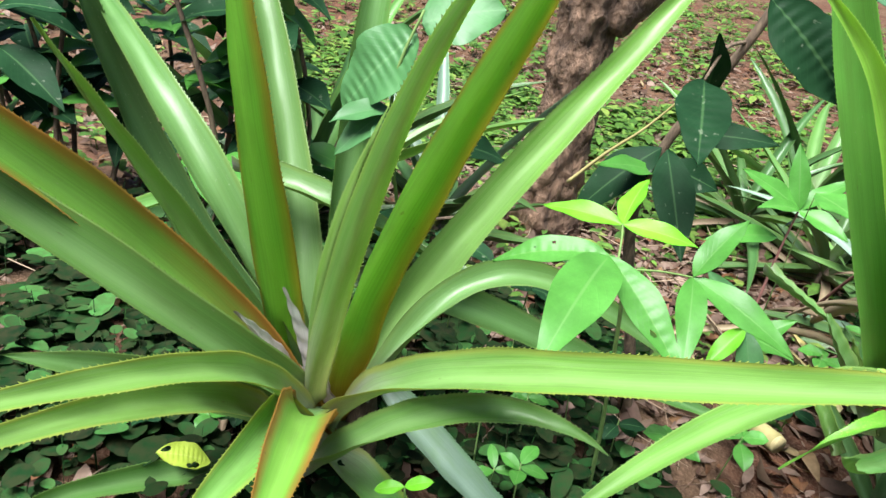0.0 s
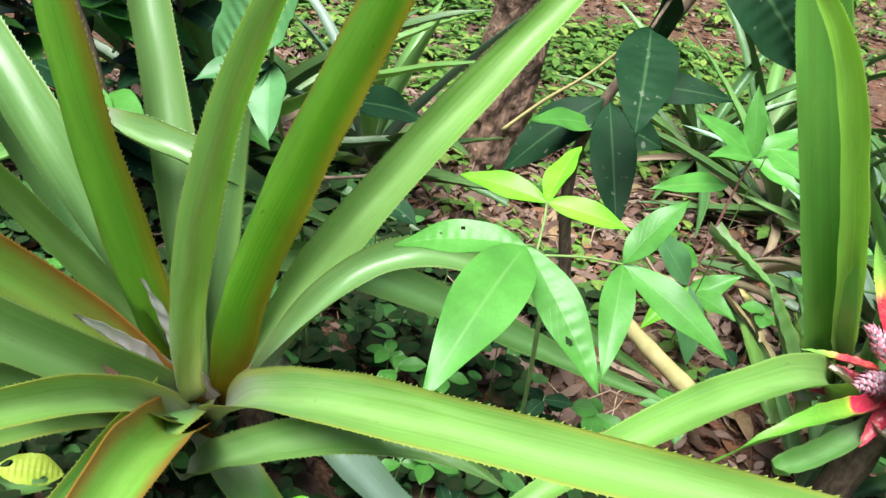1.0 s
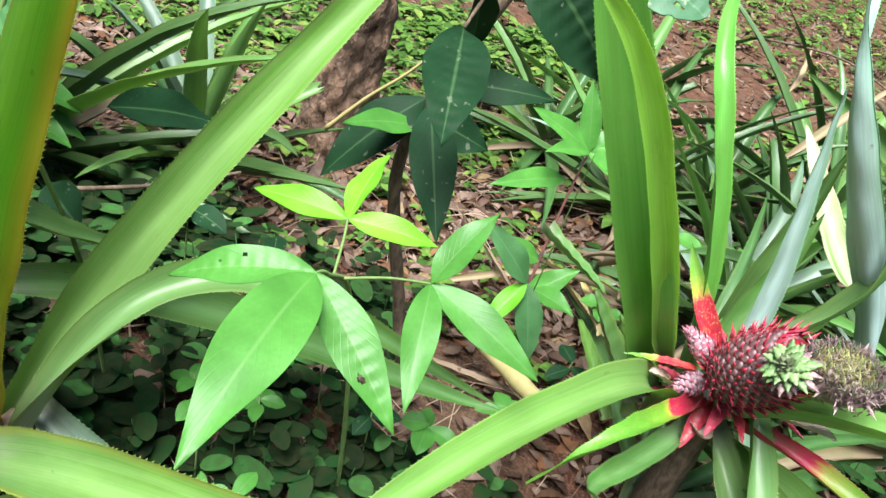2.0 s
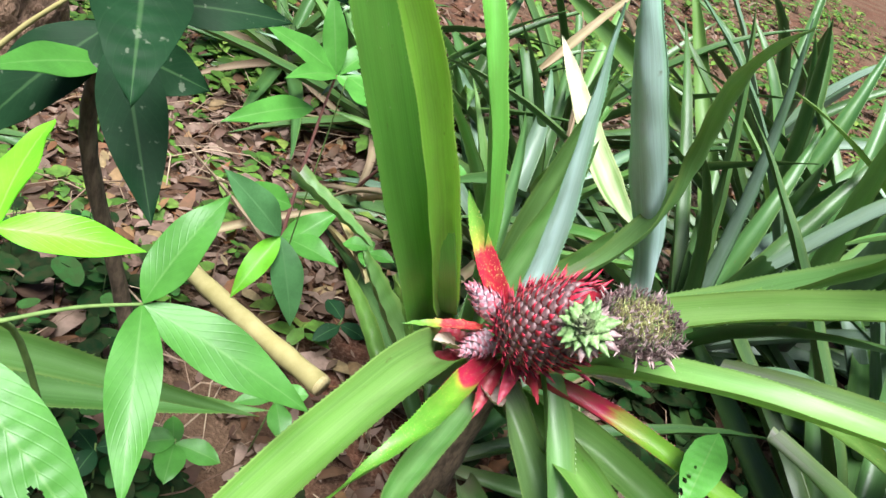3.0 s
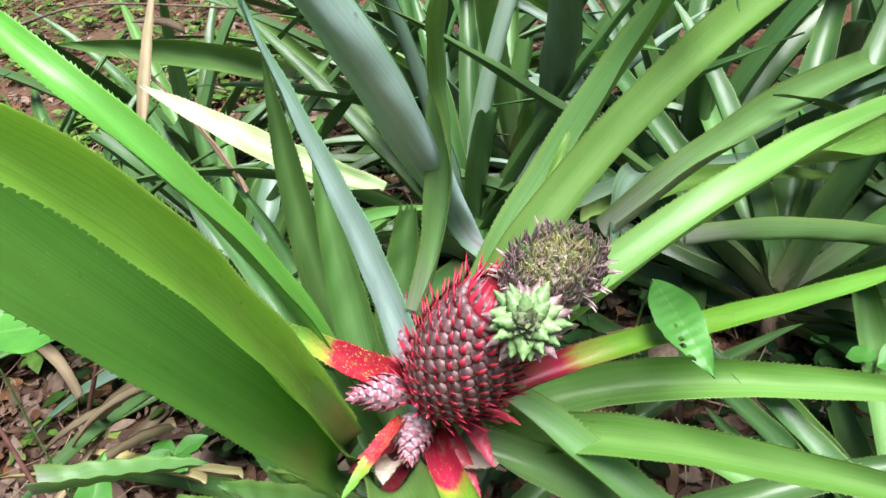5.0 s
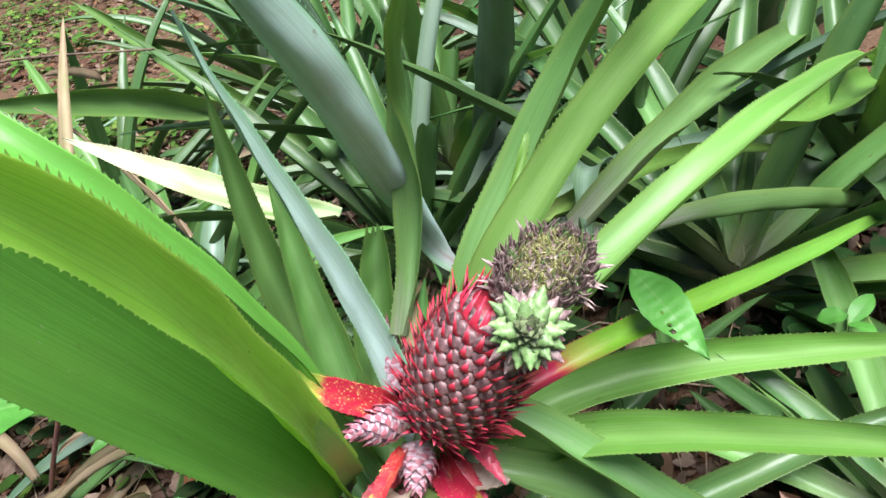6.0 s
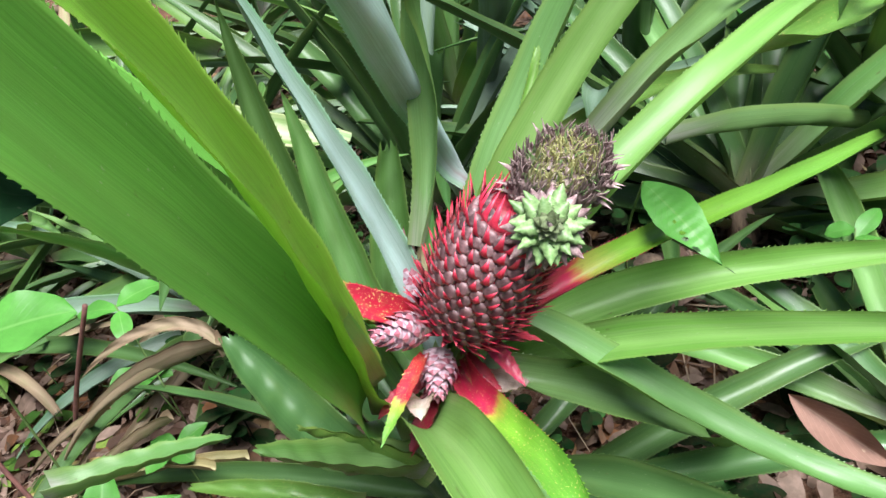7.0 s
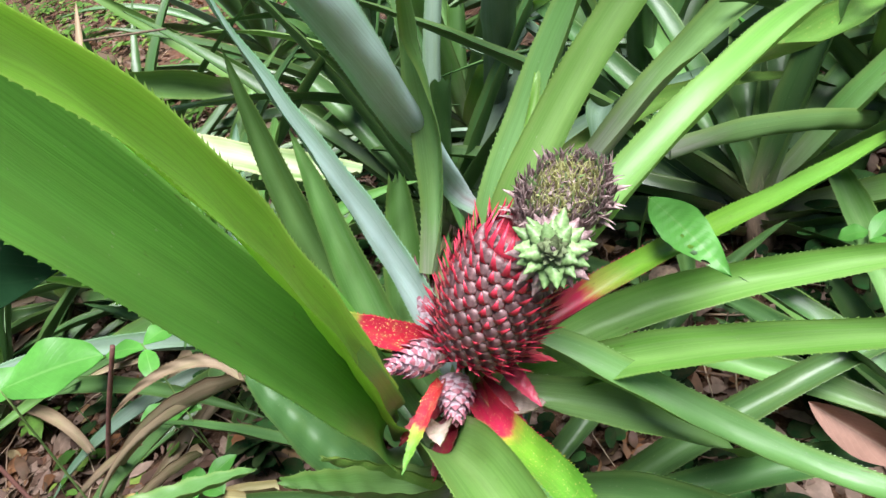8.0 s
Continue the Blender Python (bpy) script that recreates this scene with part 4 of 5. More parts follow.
def build_brush(centre, axis, across, width, depth, height, leaves, label, seed=1):
    """A broad fan-like crown: a domed ridge set thickly with short upright leaflets."""
    o = Vector(plant_b.location)
    d = Vector(axis).normalized()
    a = (Vector(across) - d * Vector(across).dot(d)).normalized()
    b = d.cross(a)
    c = Vector(centre)
    r = rng_of(seed)

    def place(u, v):
        h = math.sqrt(max(0.0, 1 - u * u - v * v))
        p = c + a * (u * width) + b * (v * depth) + d * (h * height)
        n = (a * (u / width) + b * (v / depth) + d * (h / height)).normalized()
        return p, n
    verts, faces = [], []
    rings, sides = 8, 20
    for i in range(rings + 1):
        q = math.sin(math.pi / 2 * i / rings)
        for k in range(sides):
            t = 2 * math.pi * k / sides
            verts.append(place(q * 0.97 * math.cos(t), q * 0.97 * math.sin(t))[0] - o)
    for i in range(rings):
        for k in range(sides):
            faces.append((i * sides + k, i * sides + (k + 1) % sides, (i + 1) * sides + (k + 1) % sides, (i + 1) * sides + k))
    k0 = len(verts)
    for k in range(sides):
        t = 2 * math.pi * k / sides
        verts.append(c - d * height * 1.1 + (a * math.cos(t) * width + b * math.sin(t) * depth) * 0.55 - o)
    for k in range(sides):
        faces.append((rings * sides + k, rings * sides + (k + 1) % sides, k0 + (k + 1) % sides, k0 + k))
    core = part("crown", mesh_of("crown", verts, faces, [CROWN_MAUVE]), plant_b, label)
    kinds = [crown_leaf(0.020, 0.0040, CROWN_MAUVE, -0.30), crown_leaf(0.017, 0.0026, CROWN_YELLOW, -0.2), crown_leaf(0.018, 0.0038, CROWN_GREEN, -0.25), crown_leaf(0.021, 0.0056, CROWN_MAUVE, -0.35)]
    for i in range(leaves):
        q = math.sqrt((i + 0.5) / leaves)
        th = i * 2.39996 + r.uniform(-0.15, 0.15)
        u, v = q * math.cos(th), q * math.sin(th)
        p, n = place(u * 0.98, v * 0.98)
        if q > 0.96:
            p = p - d * r.uniform(0.0, height * 0.9)
        y = (n * 0.75 + d * 0.5 + Vector((r.uniform(-0.2, 0.2), r.uniform(-0.2, 0.2), r.uniform(-0.2, 0.2)))).normalized()
        x = y.cross(n + Vector((0.01, 0.02, 0.0)))
        x = (x if x.length > 1e-3 else a).normalized()
        z = x.cross(y)
        m = Matrix((x, y, -z if r.random() < 0.1 else z)).transposed().to_4x4()
        m.translation = p - o - y * 0.003
        pick = 3 if q > 0.93 else 1 if q < 0.66 and r.random() < 0.8 else 2 if q < 0.8 and r.random() < 0.35 else 0
        leaf = part("crown_leaf", kinds[pick], core)
        leaf.matrix_local = m @ Matrix.Diagonal((r.uniform(0.8, 1.2), r.uniform(0.7, 1.15), 1, 1))
    return core


def build_slip(base, tip, radius, seed):
    """A small scaly bud at the foot of the fruit."""
    o = Vector(plant_b.location)
    base, tip = Vector(base), Vector(tip)
    d = (tip - base).normalized()
    length = (tip - base).length
    a = d.cross(Vector((0.2, 0.3, 1))).normalized()
    b = d.cross(a)

    def prof(t):
        return (0.75 + 0.5 * math.sin(math.pi * min(1, t * 1.25))) * (1 - t ** 3) * 0.8
    verts, faces = spindle(base, tip, radius, lambda t: prof(t) * 0.9, 12, 10)
    fm = [0] * len(faces)
    r = rng_of(seed)
    for i in range(60):
        t = i / 60 * 0.93
        th = i * 2.39996
        out = a * math.cos(th) + b * math.sin(th)
        side = d.cross(out)
        rad = radius * prof(t)
        p = base + d * (t * length) + out * rad * 0.92
        w, h = radius * 0.52 * (1.05 - 0.6 * t), length * 0.20
        k = len(verts)
        verts += [p - side * w, p + side * w, p + d * h * 0.6 - side * w * 0.75 + out * radius * 0.16, p + d * h * 0.6 + side * w * 0.75 + out * radius * 0.16,
                  p + d * h * 1.15 + out * radius * (0.20 + 0.12 * r.random()), p + d * h * 0.5 + out * radius * 0.26]
        faces += [(k, k + 1, k + 5), (k, k + 5, k + 2), (k + 1, k + 3, k + 5), (k + 2, k + 5, k + 4), (k + 5, k + 3, k + 4)]
        fm += [0, 0, 0, 1, 1]
    return part("slip", mesh_of("slip", [v - o for v in verts], faces, [SCALE, SCALE_EDGE], fm, None, False), plant_b, "scaly mauve slip bud")


build_fruit()
build_crown((1.042, 1.188, 0.524), (-0.56, -0.46, 0.69), 0.028, 56, CROWN_GREEN, CROWN_MAUVE, "small green rosette crown", seed=3, long=1.2, thin=1.25)
build_brush((1.113, 1.212, 0.512), (-0.35, -0.45, 0.83), (0.869, -0.403, -0.067), 0.046, 0.034, 0.028, 760, "broad brush-like mauve and yellow crown", 5)
build_slip((1.026, 1.316, 0.378), (0.993, 1.302, 0.357), 0.0165, 1)
build_slip((1.030, 1.322, 0.402), (0.984, 1.340, 0.428), 0.0155, 2)
build_slip((1.066, 1.359, 0.391), (1.097, 1.380, 0.444), 0.0125, 3)


def bract(base, tip, width, kind, droop=8, label="", bow=1.3, name="bract", fold=0.3, twist=0.0):
    """A short leaf from one point to another, slightly arched."""
    v = Vector(tip) - Vector(base)
    az, el = math.degrees(math.atan2(v.y, v.x)), math.degrees(math.atan2(v.z, math.hypot(v.x, v.y)))
    return blade(plant_b, base, az, el + droop, el - droop, 0, v.length * 1.01, width, kind, fold, twist, bow=1.0, name=name, label=label, steps=20)


bract((1.036, 1.334, 0.402), (0.944, 1.366, 0.534), 0.032, "red", -6, "red bract with pale freckles and green tip", twist=-75)
bract((1.012, 1.318, 0.384), (0.913, 1.300, 0.386), 0.018, "red", 6, "red bract with yellow-green tip")
bract((1.033, 1.338, 0.380), (0.981, 1.379, 0.448), 0.028, "red", 10, "red bract")
bract((1.016, 1.316, 0.342), (0.953, 1.321, 0.313), 0.026, "crimson", 5, "dark red bract")
bract((1.018, 1.331, 0.343), (0.960, 1.349, 0.347), 0.028, "crimson", 8, "dark red bract")
bract((1.041, 1.303, 0.356), (1.017, 1.247, 0.310), 0.024, "crimson", 8, "dark red bract")
bract((1.061, 1.311, 0.371), (1.078, 1.239, 0.359), 0.022, "crimson", 10, "red bract")
bract((1.056, 1.288, 0.375), (1.031, 1.236, 0.350), 0.020, "crimson", 14, "red bract")
bract((1.079, 1.326, 0.372), (1.156, 1.275, 0.370), 0.024, "crimson", 10, "red bract")
bract((0.990, 1.318, 0.350), (0.948, 1.284, 0.384), 0.030, "paper", 10, "papery pinkish sheath", name="sheath")
bract((1.039, 1.289, 0.328), (1.035, 1.233, 0.353), 0.034, "paper", -20, "papery pinkish sheath", name="sheath")
bract((1.122, 1.282, 0.382), (1.159, 1.222, 0.423), 0.040, "paper", 10, "papery brown sheath", name="sheath")

# ---- saplings and broad-leaved growth between the two plants ----
sapling = thing("sapling", (0.62, 1.16, ground_z(0.62, 1.16)), "slender sapling with soft bright green compound leaves", "sapling")
SJ1, SJ2, SJ3 = (0.575, 0.988, 0.581), (0.569, 1.085, 0.580), (0.663, 1.083, 0.542)
stem(sapling, [(0.62, 1.16, 0.02), (0.61, 1.13, 0.25), (0.592, 1.07, 0.50), (0.58, 1.01, 0.567), SJ1], 0.0035, 0.0016, STEM, "stem", "thin green stem")
stem(sapling, [(0.582, 1.02, 0.556), (0.575, 1.06, 0.572), SJ2], 0.0015, 0.0012, STEM, "leaf_stalk")
stem(sapling, [(0.586, 1.04, 0.545), (0.625, 1.065, 0.545), SJ3], 0.0015, 0.0012, STEM, "leaf_stalk")
broad(sapling, SJ2, (0.468, 1.098, 0.570), 0.032, "bright", 0.06, (0.1, -0.5, 0.8))
broad(sapling, SJ2, (0.576, 1.178, 0.611), 0.034, "bright", 0.05, (-0.5, -0.4, 0.8))
broad(sapling, SJ2, (0.658, 1.103, 0.571), 0.031, "bright", 0.06, (-0.1, -0.5, 0.8))
broad(sapling, SJ1, (0.454, 0.966, 0.543), 0.040, "mid", 0.10, (0.1, -0.4, 0.9), holes=((0.55, 0.45, 0.0022), (0.35, 0.62, 0.0015)))
broad(sapling, SJ1, (0.560, 0.791, 0.542), 0.062, "mid", 0.10, (0.1, -0.35, 1), 0.12)
broad(sapling, SJ1, (0.682, 0.915, 0.509), 0.044, "mid", 0.06, (0.1, -0.5, 0.9), 0.16, holes=((0.38, 0.66, 0.0042),))
broad(sapling, SJ3, (0.682, 0.962, 0.487), 0.036, "mid", 0.08, (0, -0.4, 1), 0.2)
broad(sapling, SJ3, (0.790, 1.052, 0.497), 0.042, "mid", 0.06, (0, -0.5, 0.9), 0.15)
broad(sapling, SJ3, (0.704, 1.140, 0.609), 0.038, "mid", 0.06, (-0.4, -0.6, 0.7), 0.15)

shrub = thing("shrub", (0.64, 1.46, ground_z(0.64, 1.46)), "leggy shrub with large dark leathery leaves", "shrub")
stem(shrub, [(0.64, 1.46, -0.02), (0.60, 1.45, 0.20), (0.552, 1.43, 0.40), (0.545, 1.425, 0.50), (0.565, 1.433, 0.594), (0.61, 1.44, 0.70), (0.66, 1.45, 0.85), (0.69, 1.46, 1.15)], 0.011, 0.006, TWIG, "stem", "grey-brown woody stem")
stem(shrub, [(0.63, 1.44, 0.76), (0.61, 1.38, 0.755), (0.598, 1.318, 0.719)], 0.003, 0.002, TWIG, "leaf_stalk")
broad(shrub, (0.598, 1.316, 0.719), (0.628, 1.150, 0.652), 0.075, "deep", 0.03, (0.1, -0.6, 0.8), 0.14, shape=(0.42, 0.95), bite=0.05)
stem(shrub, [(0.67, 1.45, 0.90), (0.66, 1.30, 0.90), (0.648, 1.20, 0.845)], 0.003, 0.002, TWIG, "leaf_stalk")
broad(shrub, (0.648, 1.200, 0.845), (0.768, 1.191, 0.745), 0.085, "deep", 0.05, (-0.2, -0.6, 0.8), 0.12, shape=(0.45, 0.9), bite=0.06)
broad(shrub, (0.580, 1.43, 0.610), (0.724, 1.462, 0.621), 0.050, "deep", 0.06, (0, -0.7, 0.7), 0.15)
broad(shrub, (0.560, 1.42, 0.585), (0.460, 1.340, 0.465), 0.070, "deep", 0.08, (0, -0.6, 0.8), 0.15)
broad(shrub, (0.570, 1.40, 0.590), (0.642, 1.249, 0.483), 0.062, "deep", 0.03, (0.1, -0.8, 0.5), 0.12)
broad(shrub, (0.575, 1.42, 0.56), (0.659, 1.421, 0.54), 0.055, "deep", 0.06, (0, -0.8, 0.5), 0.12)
broad(shrub, (0.560, 1.40, 0.55), (0.49, 1.29, 0.575), 0.04, "mid", 0.05, (0, -0.6, 0.8), 0.12)
broad(shrub, (0.595, 1.44, 0.66), (0.60, 1.33, 0.78), 0.055, "deep", 0.03, (0.6, -0.8, 0.2), 0.3)
stem(shrub, [(0.68, 1.455, 1.05), (0.66, 1.28, 1.02), (0.68, 1.10, 0.95), (0.703, 0.999, 0.897)], 0.003, 0.002, TWIG, "leaf_stalk")
broad(shrub, (0.703, 0.999, 0.897), (0.783, 0.965, 0.872), 0.045, "holed", 0.03, (-0.25, -0.45, 0.75), 0.06, bite=0.3, shape=(0.58, 0.5), holes=((0.35, 0.80, 0.0022), (0.42, 0.84, 0.0016)), label="spotted leaf with chewed edge, paled as if by sky reflection")

seedling = thing("sapling", (0.82, 1.84, ground_z(0.82, 1.84)), "small sapling with oval green leaves on a thin dark stem", "sapling")
PJ = (0.825, 1.909, 0.386)
stem(seedling, [(0.80, 1.78, 0.0), (0.805, 1.83, 0.16), (0.815, 1.88, 0.30), PJ], 0.004, 0.002, STALK, "stem", "thin dark red stem")
broad(seedling, PJ, (0.690, 1.865, 0.455), 0.050, "mid", 0.05, (0.3, -0.5, 0.7), 0.15)
broad(seedling, PJ, (0.785, 1.950, 0.516), 0.045, "mid", 0.04, (0, -1, 0.2), 0.2)
broad(seedling, PJ, (0.921, 1.990, 0.454), 0.050, "mid", 0.05, (-0.4, -0.5, 0.7), 0.15)
broad(seedling, PJ, (0.740, 1.800, 0.405), 0.042, "mid", 0.06, (0, -0.5, 0.8))
broad(seedling, PJ, (0.930, 1.870, 0.360), 0.050, "mid", 0.06, (0, -0.5, 0.8))
broad(seedling, (0.803, 1.900, 0.320), (0.659, 1.774, 0.314), 0.050, "mid", 0.06, (0, -0.6, 0.8))
GJ = (0.786, 1.650, 0.213)
stem(seedling, [(0.80, 1.79, 0.05), (0.79, 1.71, 0.14), GJ], 0.0018, 0.0012, STALK, "leaf_stalk")
broad(seedling, GJ, (0.682, 1.654, 0.306), 0.058, "herb", 0.06, (0, -0.5, 0.8))
broad(seedling, GJ, (0.732, 1.565, 0.142), 0.042, "bright", 0.05, (0, -0.4, 0.9))
broad(seedling, GJ, (0.835, 1.590, 0.085), 0.056, "herb", 0.06, (0, -0.4, 0.9))
broad(seedling, (0.80, 1.72, 0.16), (0.890, 1.660, 0.17), 0.05, "mid", 0.06, (0, -0.4, 0.9))
broad(seedling, (0.80, 1.76, 0.20), (0.70, 1.72, 0.235), 0.05, "mid", 0.06, (0, -0.5, 0.8))
broad(seedling, (0.795, 1.74, 0.12), (0.885, 1.78, 0.20), 0.052, "mid", 0.05, (0, -0.5, 0.8))

herb = thing("herb", (0.30, 1.12, ground_z(0.30, 1.12)), "upright herb with soft toothed green leaves", "herb")
QJ = (0.306, 0.970, 0.682)
stem(herb, [(0.30, 1.12, 0.18), (0.305, 1.06, 0.44), QJ, (0.325, 0.985, 0.79)], 0.003, 0.0015, STEM, "stem", "thin green stem")
broad(herb, (0.320, 0.985, 0.765), (0.248, 0.969, 0.668), 0.085, "herb", 0.06, (-0.2, -0.9, 0.4), 0.1, shape=(0.4, 0.7), bite=0.1)
broad(herb, (0.322, 0.99, 0.775), (0.40, 1.03, 0.80), 0.075, "herb", 0.06, (0, -0.8, 0.6), 0.1, shape=(0.4, 0.7))
broad(herb, QJ, (0.262, 0.915, 0.668), 0.034, "herb", 0.06, (0, -0.5, 0.8))
broad(herb, QJ, (0.268, 0.920, 0.630), 0.036, "herb", 0.06, (0, -0.8, 0.6))
broad(herb, QJ, (0.338, 0.920, 0.632), 0.040, "herb", 0.06, (0, -0.8, 0.6))
broad(herb, (0.335, 1.06, 0.625), (0.389, 1.173, 0.582), 0.05, "deep", 0.06, (0, -0.7, 0.7))
broad(herb, (0.305, 1.06, 0.48), (0.24, 1.10, 0.49), 0.05, "deep", 0.06, (0, -0.7, 0.7))

creeper = thing("creeper", (1.30, 1.22, ground_z(1.30, 1.22)), "single fresh green leaf with chewed holes among the pineapple leaves", "vine")
stem(creeper, [(1.33, 1.26, 0.02), (1.33, 1.26, 0.25), (1.292, 1.214, 0.389)], 0.0018, 0.0012, STEM, "stem")
broad(creeper, (1.292, 1.214, 0.389), (1.222, 1.119, 0.352), 0.046, "soft", 0.05, (-0.6, -0.4, 0.7), 0.1, holes=((0.45, 0.62, 0.0030), (0.62, 0.68, 0.0036), (0.80, 0.80, 0.0045), (0.3, 0.5, 0.0018)), bite=0.06)

# small growth round the first plant
def low_leaf(base, tip, width, kind, label, root, bend=0.08, up=(0, -0.4, 0.9), holes=(), bite=0.0):
    """A low seedling: one stalk and its leaf."""
    p = thing("seedling", (root[0], root[1], ground_z(*root)), label, "seedling", "seedlings")
    stem(p, [(root[0], root[1], ground_z(*root) - 0.01), ((root[0] + base[0]) / 2, (root[1] + base[1]) / 2, (ground_z(*root) + base[2]) / 2 + 0.01), base], 0.0016, 0.001, STEM, "stem", sides=5)
    broad(p, base, tip, width, kind, bend, up, 0.15, holes=holes, bite=bite, steps=12, shape=(0.5, 0.7))
    return p


spotted = low_leaf((0.252, 0.735, 0.325), (0.214, 0.697, 0.349), 0.032, "autumn", "yellow-green seedling leaf with brown eaten patches", (0.25, 0.77), holes=((-0.62, 0.30, 0.0045), (-0.75, 0.42, 0.0035), (0.5, 0.85, 0.005)), bite=0.06)
pair_a = low_leaf((0.460, 0.780, 0.362), (0.432, 0.769, 0.352), 0.016, "bright", "tiny bright green seedling leaf", (0.46, 0.83))
pair_b = low_leaf((0.460, 0.780, 0.362), (0.487, 0.790, 0.374), 0.016, "bright", "tiny bright green seedling leaf", (0.47, 0.83))
side_leaf = low_leaf((0.809, 1.591, 0.525), (0.869, 1.530, 0.518), 0.060, "mid", "broad fresh green seedling leaf", (0.80, 1.68), bend=0.05)


def sprig(at, size, kind, label, n=4, tall=0.10, seed=1):
    """A small upright seedling with a few leaves at its top."""
    r = rng_of(seed)
    z = ground_z(at[0], at[1])
    p = thing("seedling", (at[0], at[1], z), label, "seedling", "seedlings")
    top = Vector((at[0] + r.uniform(-0.02, 0.02), at[1] + r.uniform(-0.02, 0.02), at[2] if len(at) > 2 else z + tall))
    stem(p, [(at[0], at[1], z - 0.01), top], 0.0016, 0.001, STEM, "stem", sides=5)
    for i in range(n):
        t = i * 6.283 / n + r.uniform(-0.4, 0.4)
        b = top - Vector((0, 0, r.uniform(0, 0.35) * size))
        broad(p, b, b + Vector((math.cos(t), math.sin(t), r.uniform(-0.35, 0.35))) * size * r.uniform(0.7, 1.15), size * r.uniform(0.45, 0.7), kind, 0.08, (0, -0.3, 0.95), 0.15, steps=8, shape=(0.5, 0.75))
    return p


for k, (x, y, z, s, kind) in enumerate(((0.02, 1.02, 0.36, 0.022, "bright"), (0.05, 1.04, 0.31, 0.034, "mid"), (0.12, 1.02, 0.30, 0.03, "mid"), (-0.06, 1.0, 0.28, 0.035, "mid"),
                                        (0.16, 0.84, 0.30, 0.032, "mid"), (0.20, 0.86, 0.28, 0.036, "deep"), (0.24, 0.82, 0.31, 0.03, "mid"), (0.12, 0.80, 0.28, 0.035, "deep"), (0.07, 0.78, 0.30, 0.03, "mid"),
                                        (0.46, 1.05, 0.30, 0.036, "mid"), (0.43, 1.10, 0.29, 0.034, "mid"), (0.50, 1.12, 0.27, 0.032, "mid"), (0.49, 0.98, 0.26, 0.03, "mid"), (0.54, 0.98, 0.28, 0.036, "mid"), (0.58, 0.95, 0.24, 0.04, "deep"),
                                        (0.63, 1.22, 0.22, 0.045, "deep"), (0.72, 1.25, 0.20, 0.05, "mid"), (0.55, 1.25, 0.26, 0.05, "deep"), (0.42, 1.28, 0.36, 0.06, "deep"), (0.30, 1.30, 0.40, 0.06, "deep"), (0.80, 1.38, 0.16, 0.05, "mid"),
                                        (1.53, 1.03, 0.18, 0.05, "mid"), (1.98, 1.25, 0.30, 0.06, "mid"), (2.1, 0.9, 0.2, 0.05, "mid"),
                                        (1.02, 1.86, 0.30, 0.06, "mid"), (0.95, 1.75, 0.16, 0.05, "mid"), (1.06, 1.95, 0.12, 0.05, "mid"), (0.90, 1.60, 0.12, 0.05, "deep"), (1.22, 2.05, 0.22, 0.05, "mid"))):
    sprig((x, y, z), s, kind, "low seedling with rounded green leaves", 3 + k % 3, 0.1, 50 + k)

fallen = thing("fallen_leaf", (1.22, 1.02, ground_z(1.22, 1.02)), "large curled pinkish-brown dead leaf", "dead leaf")
broad(fallen, (1.227, 1.059, 0.185), (1.215, 0.955, 0.125), 0.052, "dead", 0.06, (-0.5, 0.3, 0.7), 0.9, name="blade_of_leaf")
curl = thing("fallen_leaf", (0.28, 0.76, 0.42), "small curled beige dead leaf caught in the leaf rosette", "dead leaf")
broad(curl, (0.256, 0.765, 0.440), (0.315, 0.775, 0.435), 0.024, "dead", 0.10, (0, -0.6, 0.8), 1.2, name="blade_of_leaf")

# ---- the tree behind ----
tree = thing("tree", (0.19, 2.29, ground_z(0.19, 2.29)), "rough-barked leaning tree trunk with a broken top", "tree")


def build_trunk():
    r = rng_of(12)
    line = smooth_line([(0.193, 2.289, -0.060), (0.200, 2.281, 0.100), (0.216, 2.274, 0.500), (0.226, 2.276, 0.900), (0.236, 2.278, 1.600), (0.244, 2.290, 2.600)], 30)
    verts, faces = tube_data(line, [0.085 + 0.05 * math.exp(-i / 20) - 0.00016 * i for i in range(len(line))], 48)
    out = []
    for v in verts:
        n = 0.012 * noise.noise(Vector((v.x * 70, v.y * 70, v.z * 40))) + 0.022 * noise.noise(Vector((v.x * 34, v.y * 34, v.z * 13))) + 0.018 * noise.noise(Vector((v.x * 12, v.y * 12, v.z * 3)))
        c = Vector((0.214, 2.284, v.z))
        out.append(v + (v - c).normalized() * n - Vector(tree.location))
    part("trunk", mesh_of("trunk", out, faces, [BARK]), tree, "ridged brown bark")
    stem(tree, [(0.275, 2.286, 0.620), (0.408, 2.284, 0.800), (0.571, 2.339, 1.150)], 0.05, 0.03, BARK, "limb")


build_trunk()

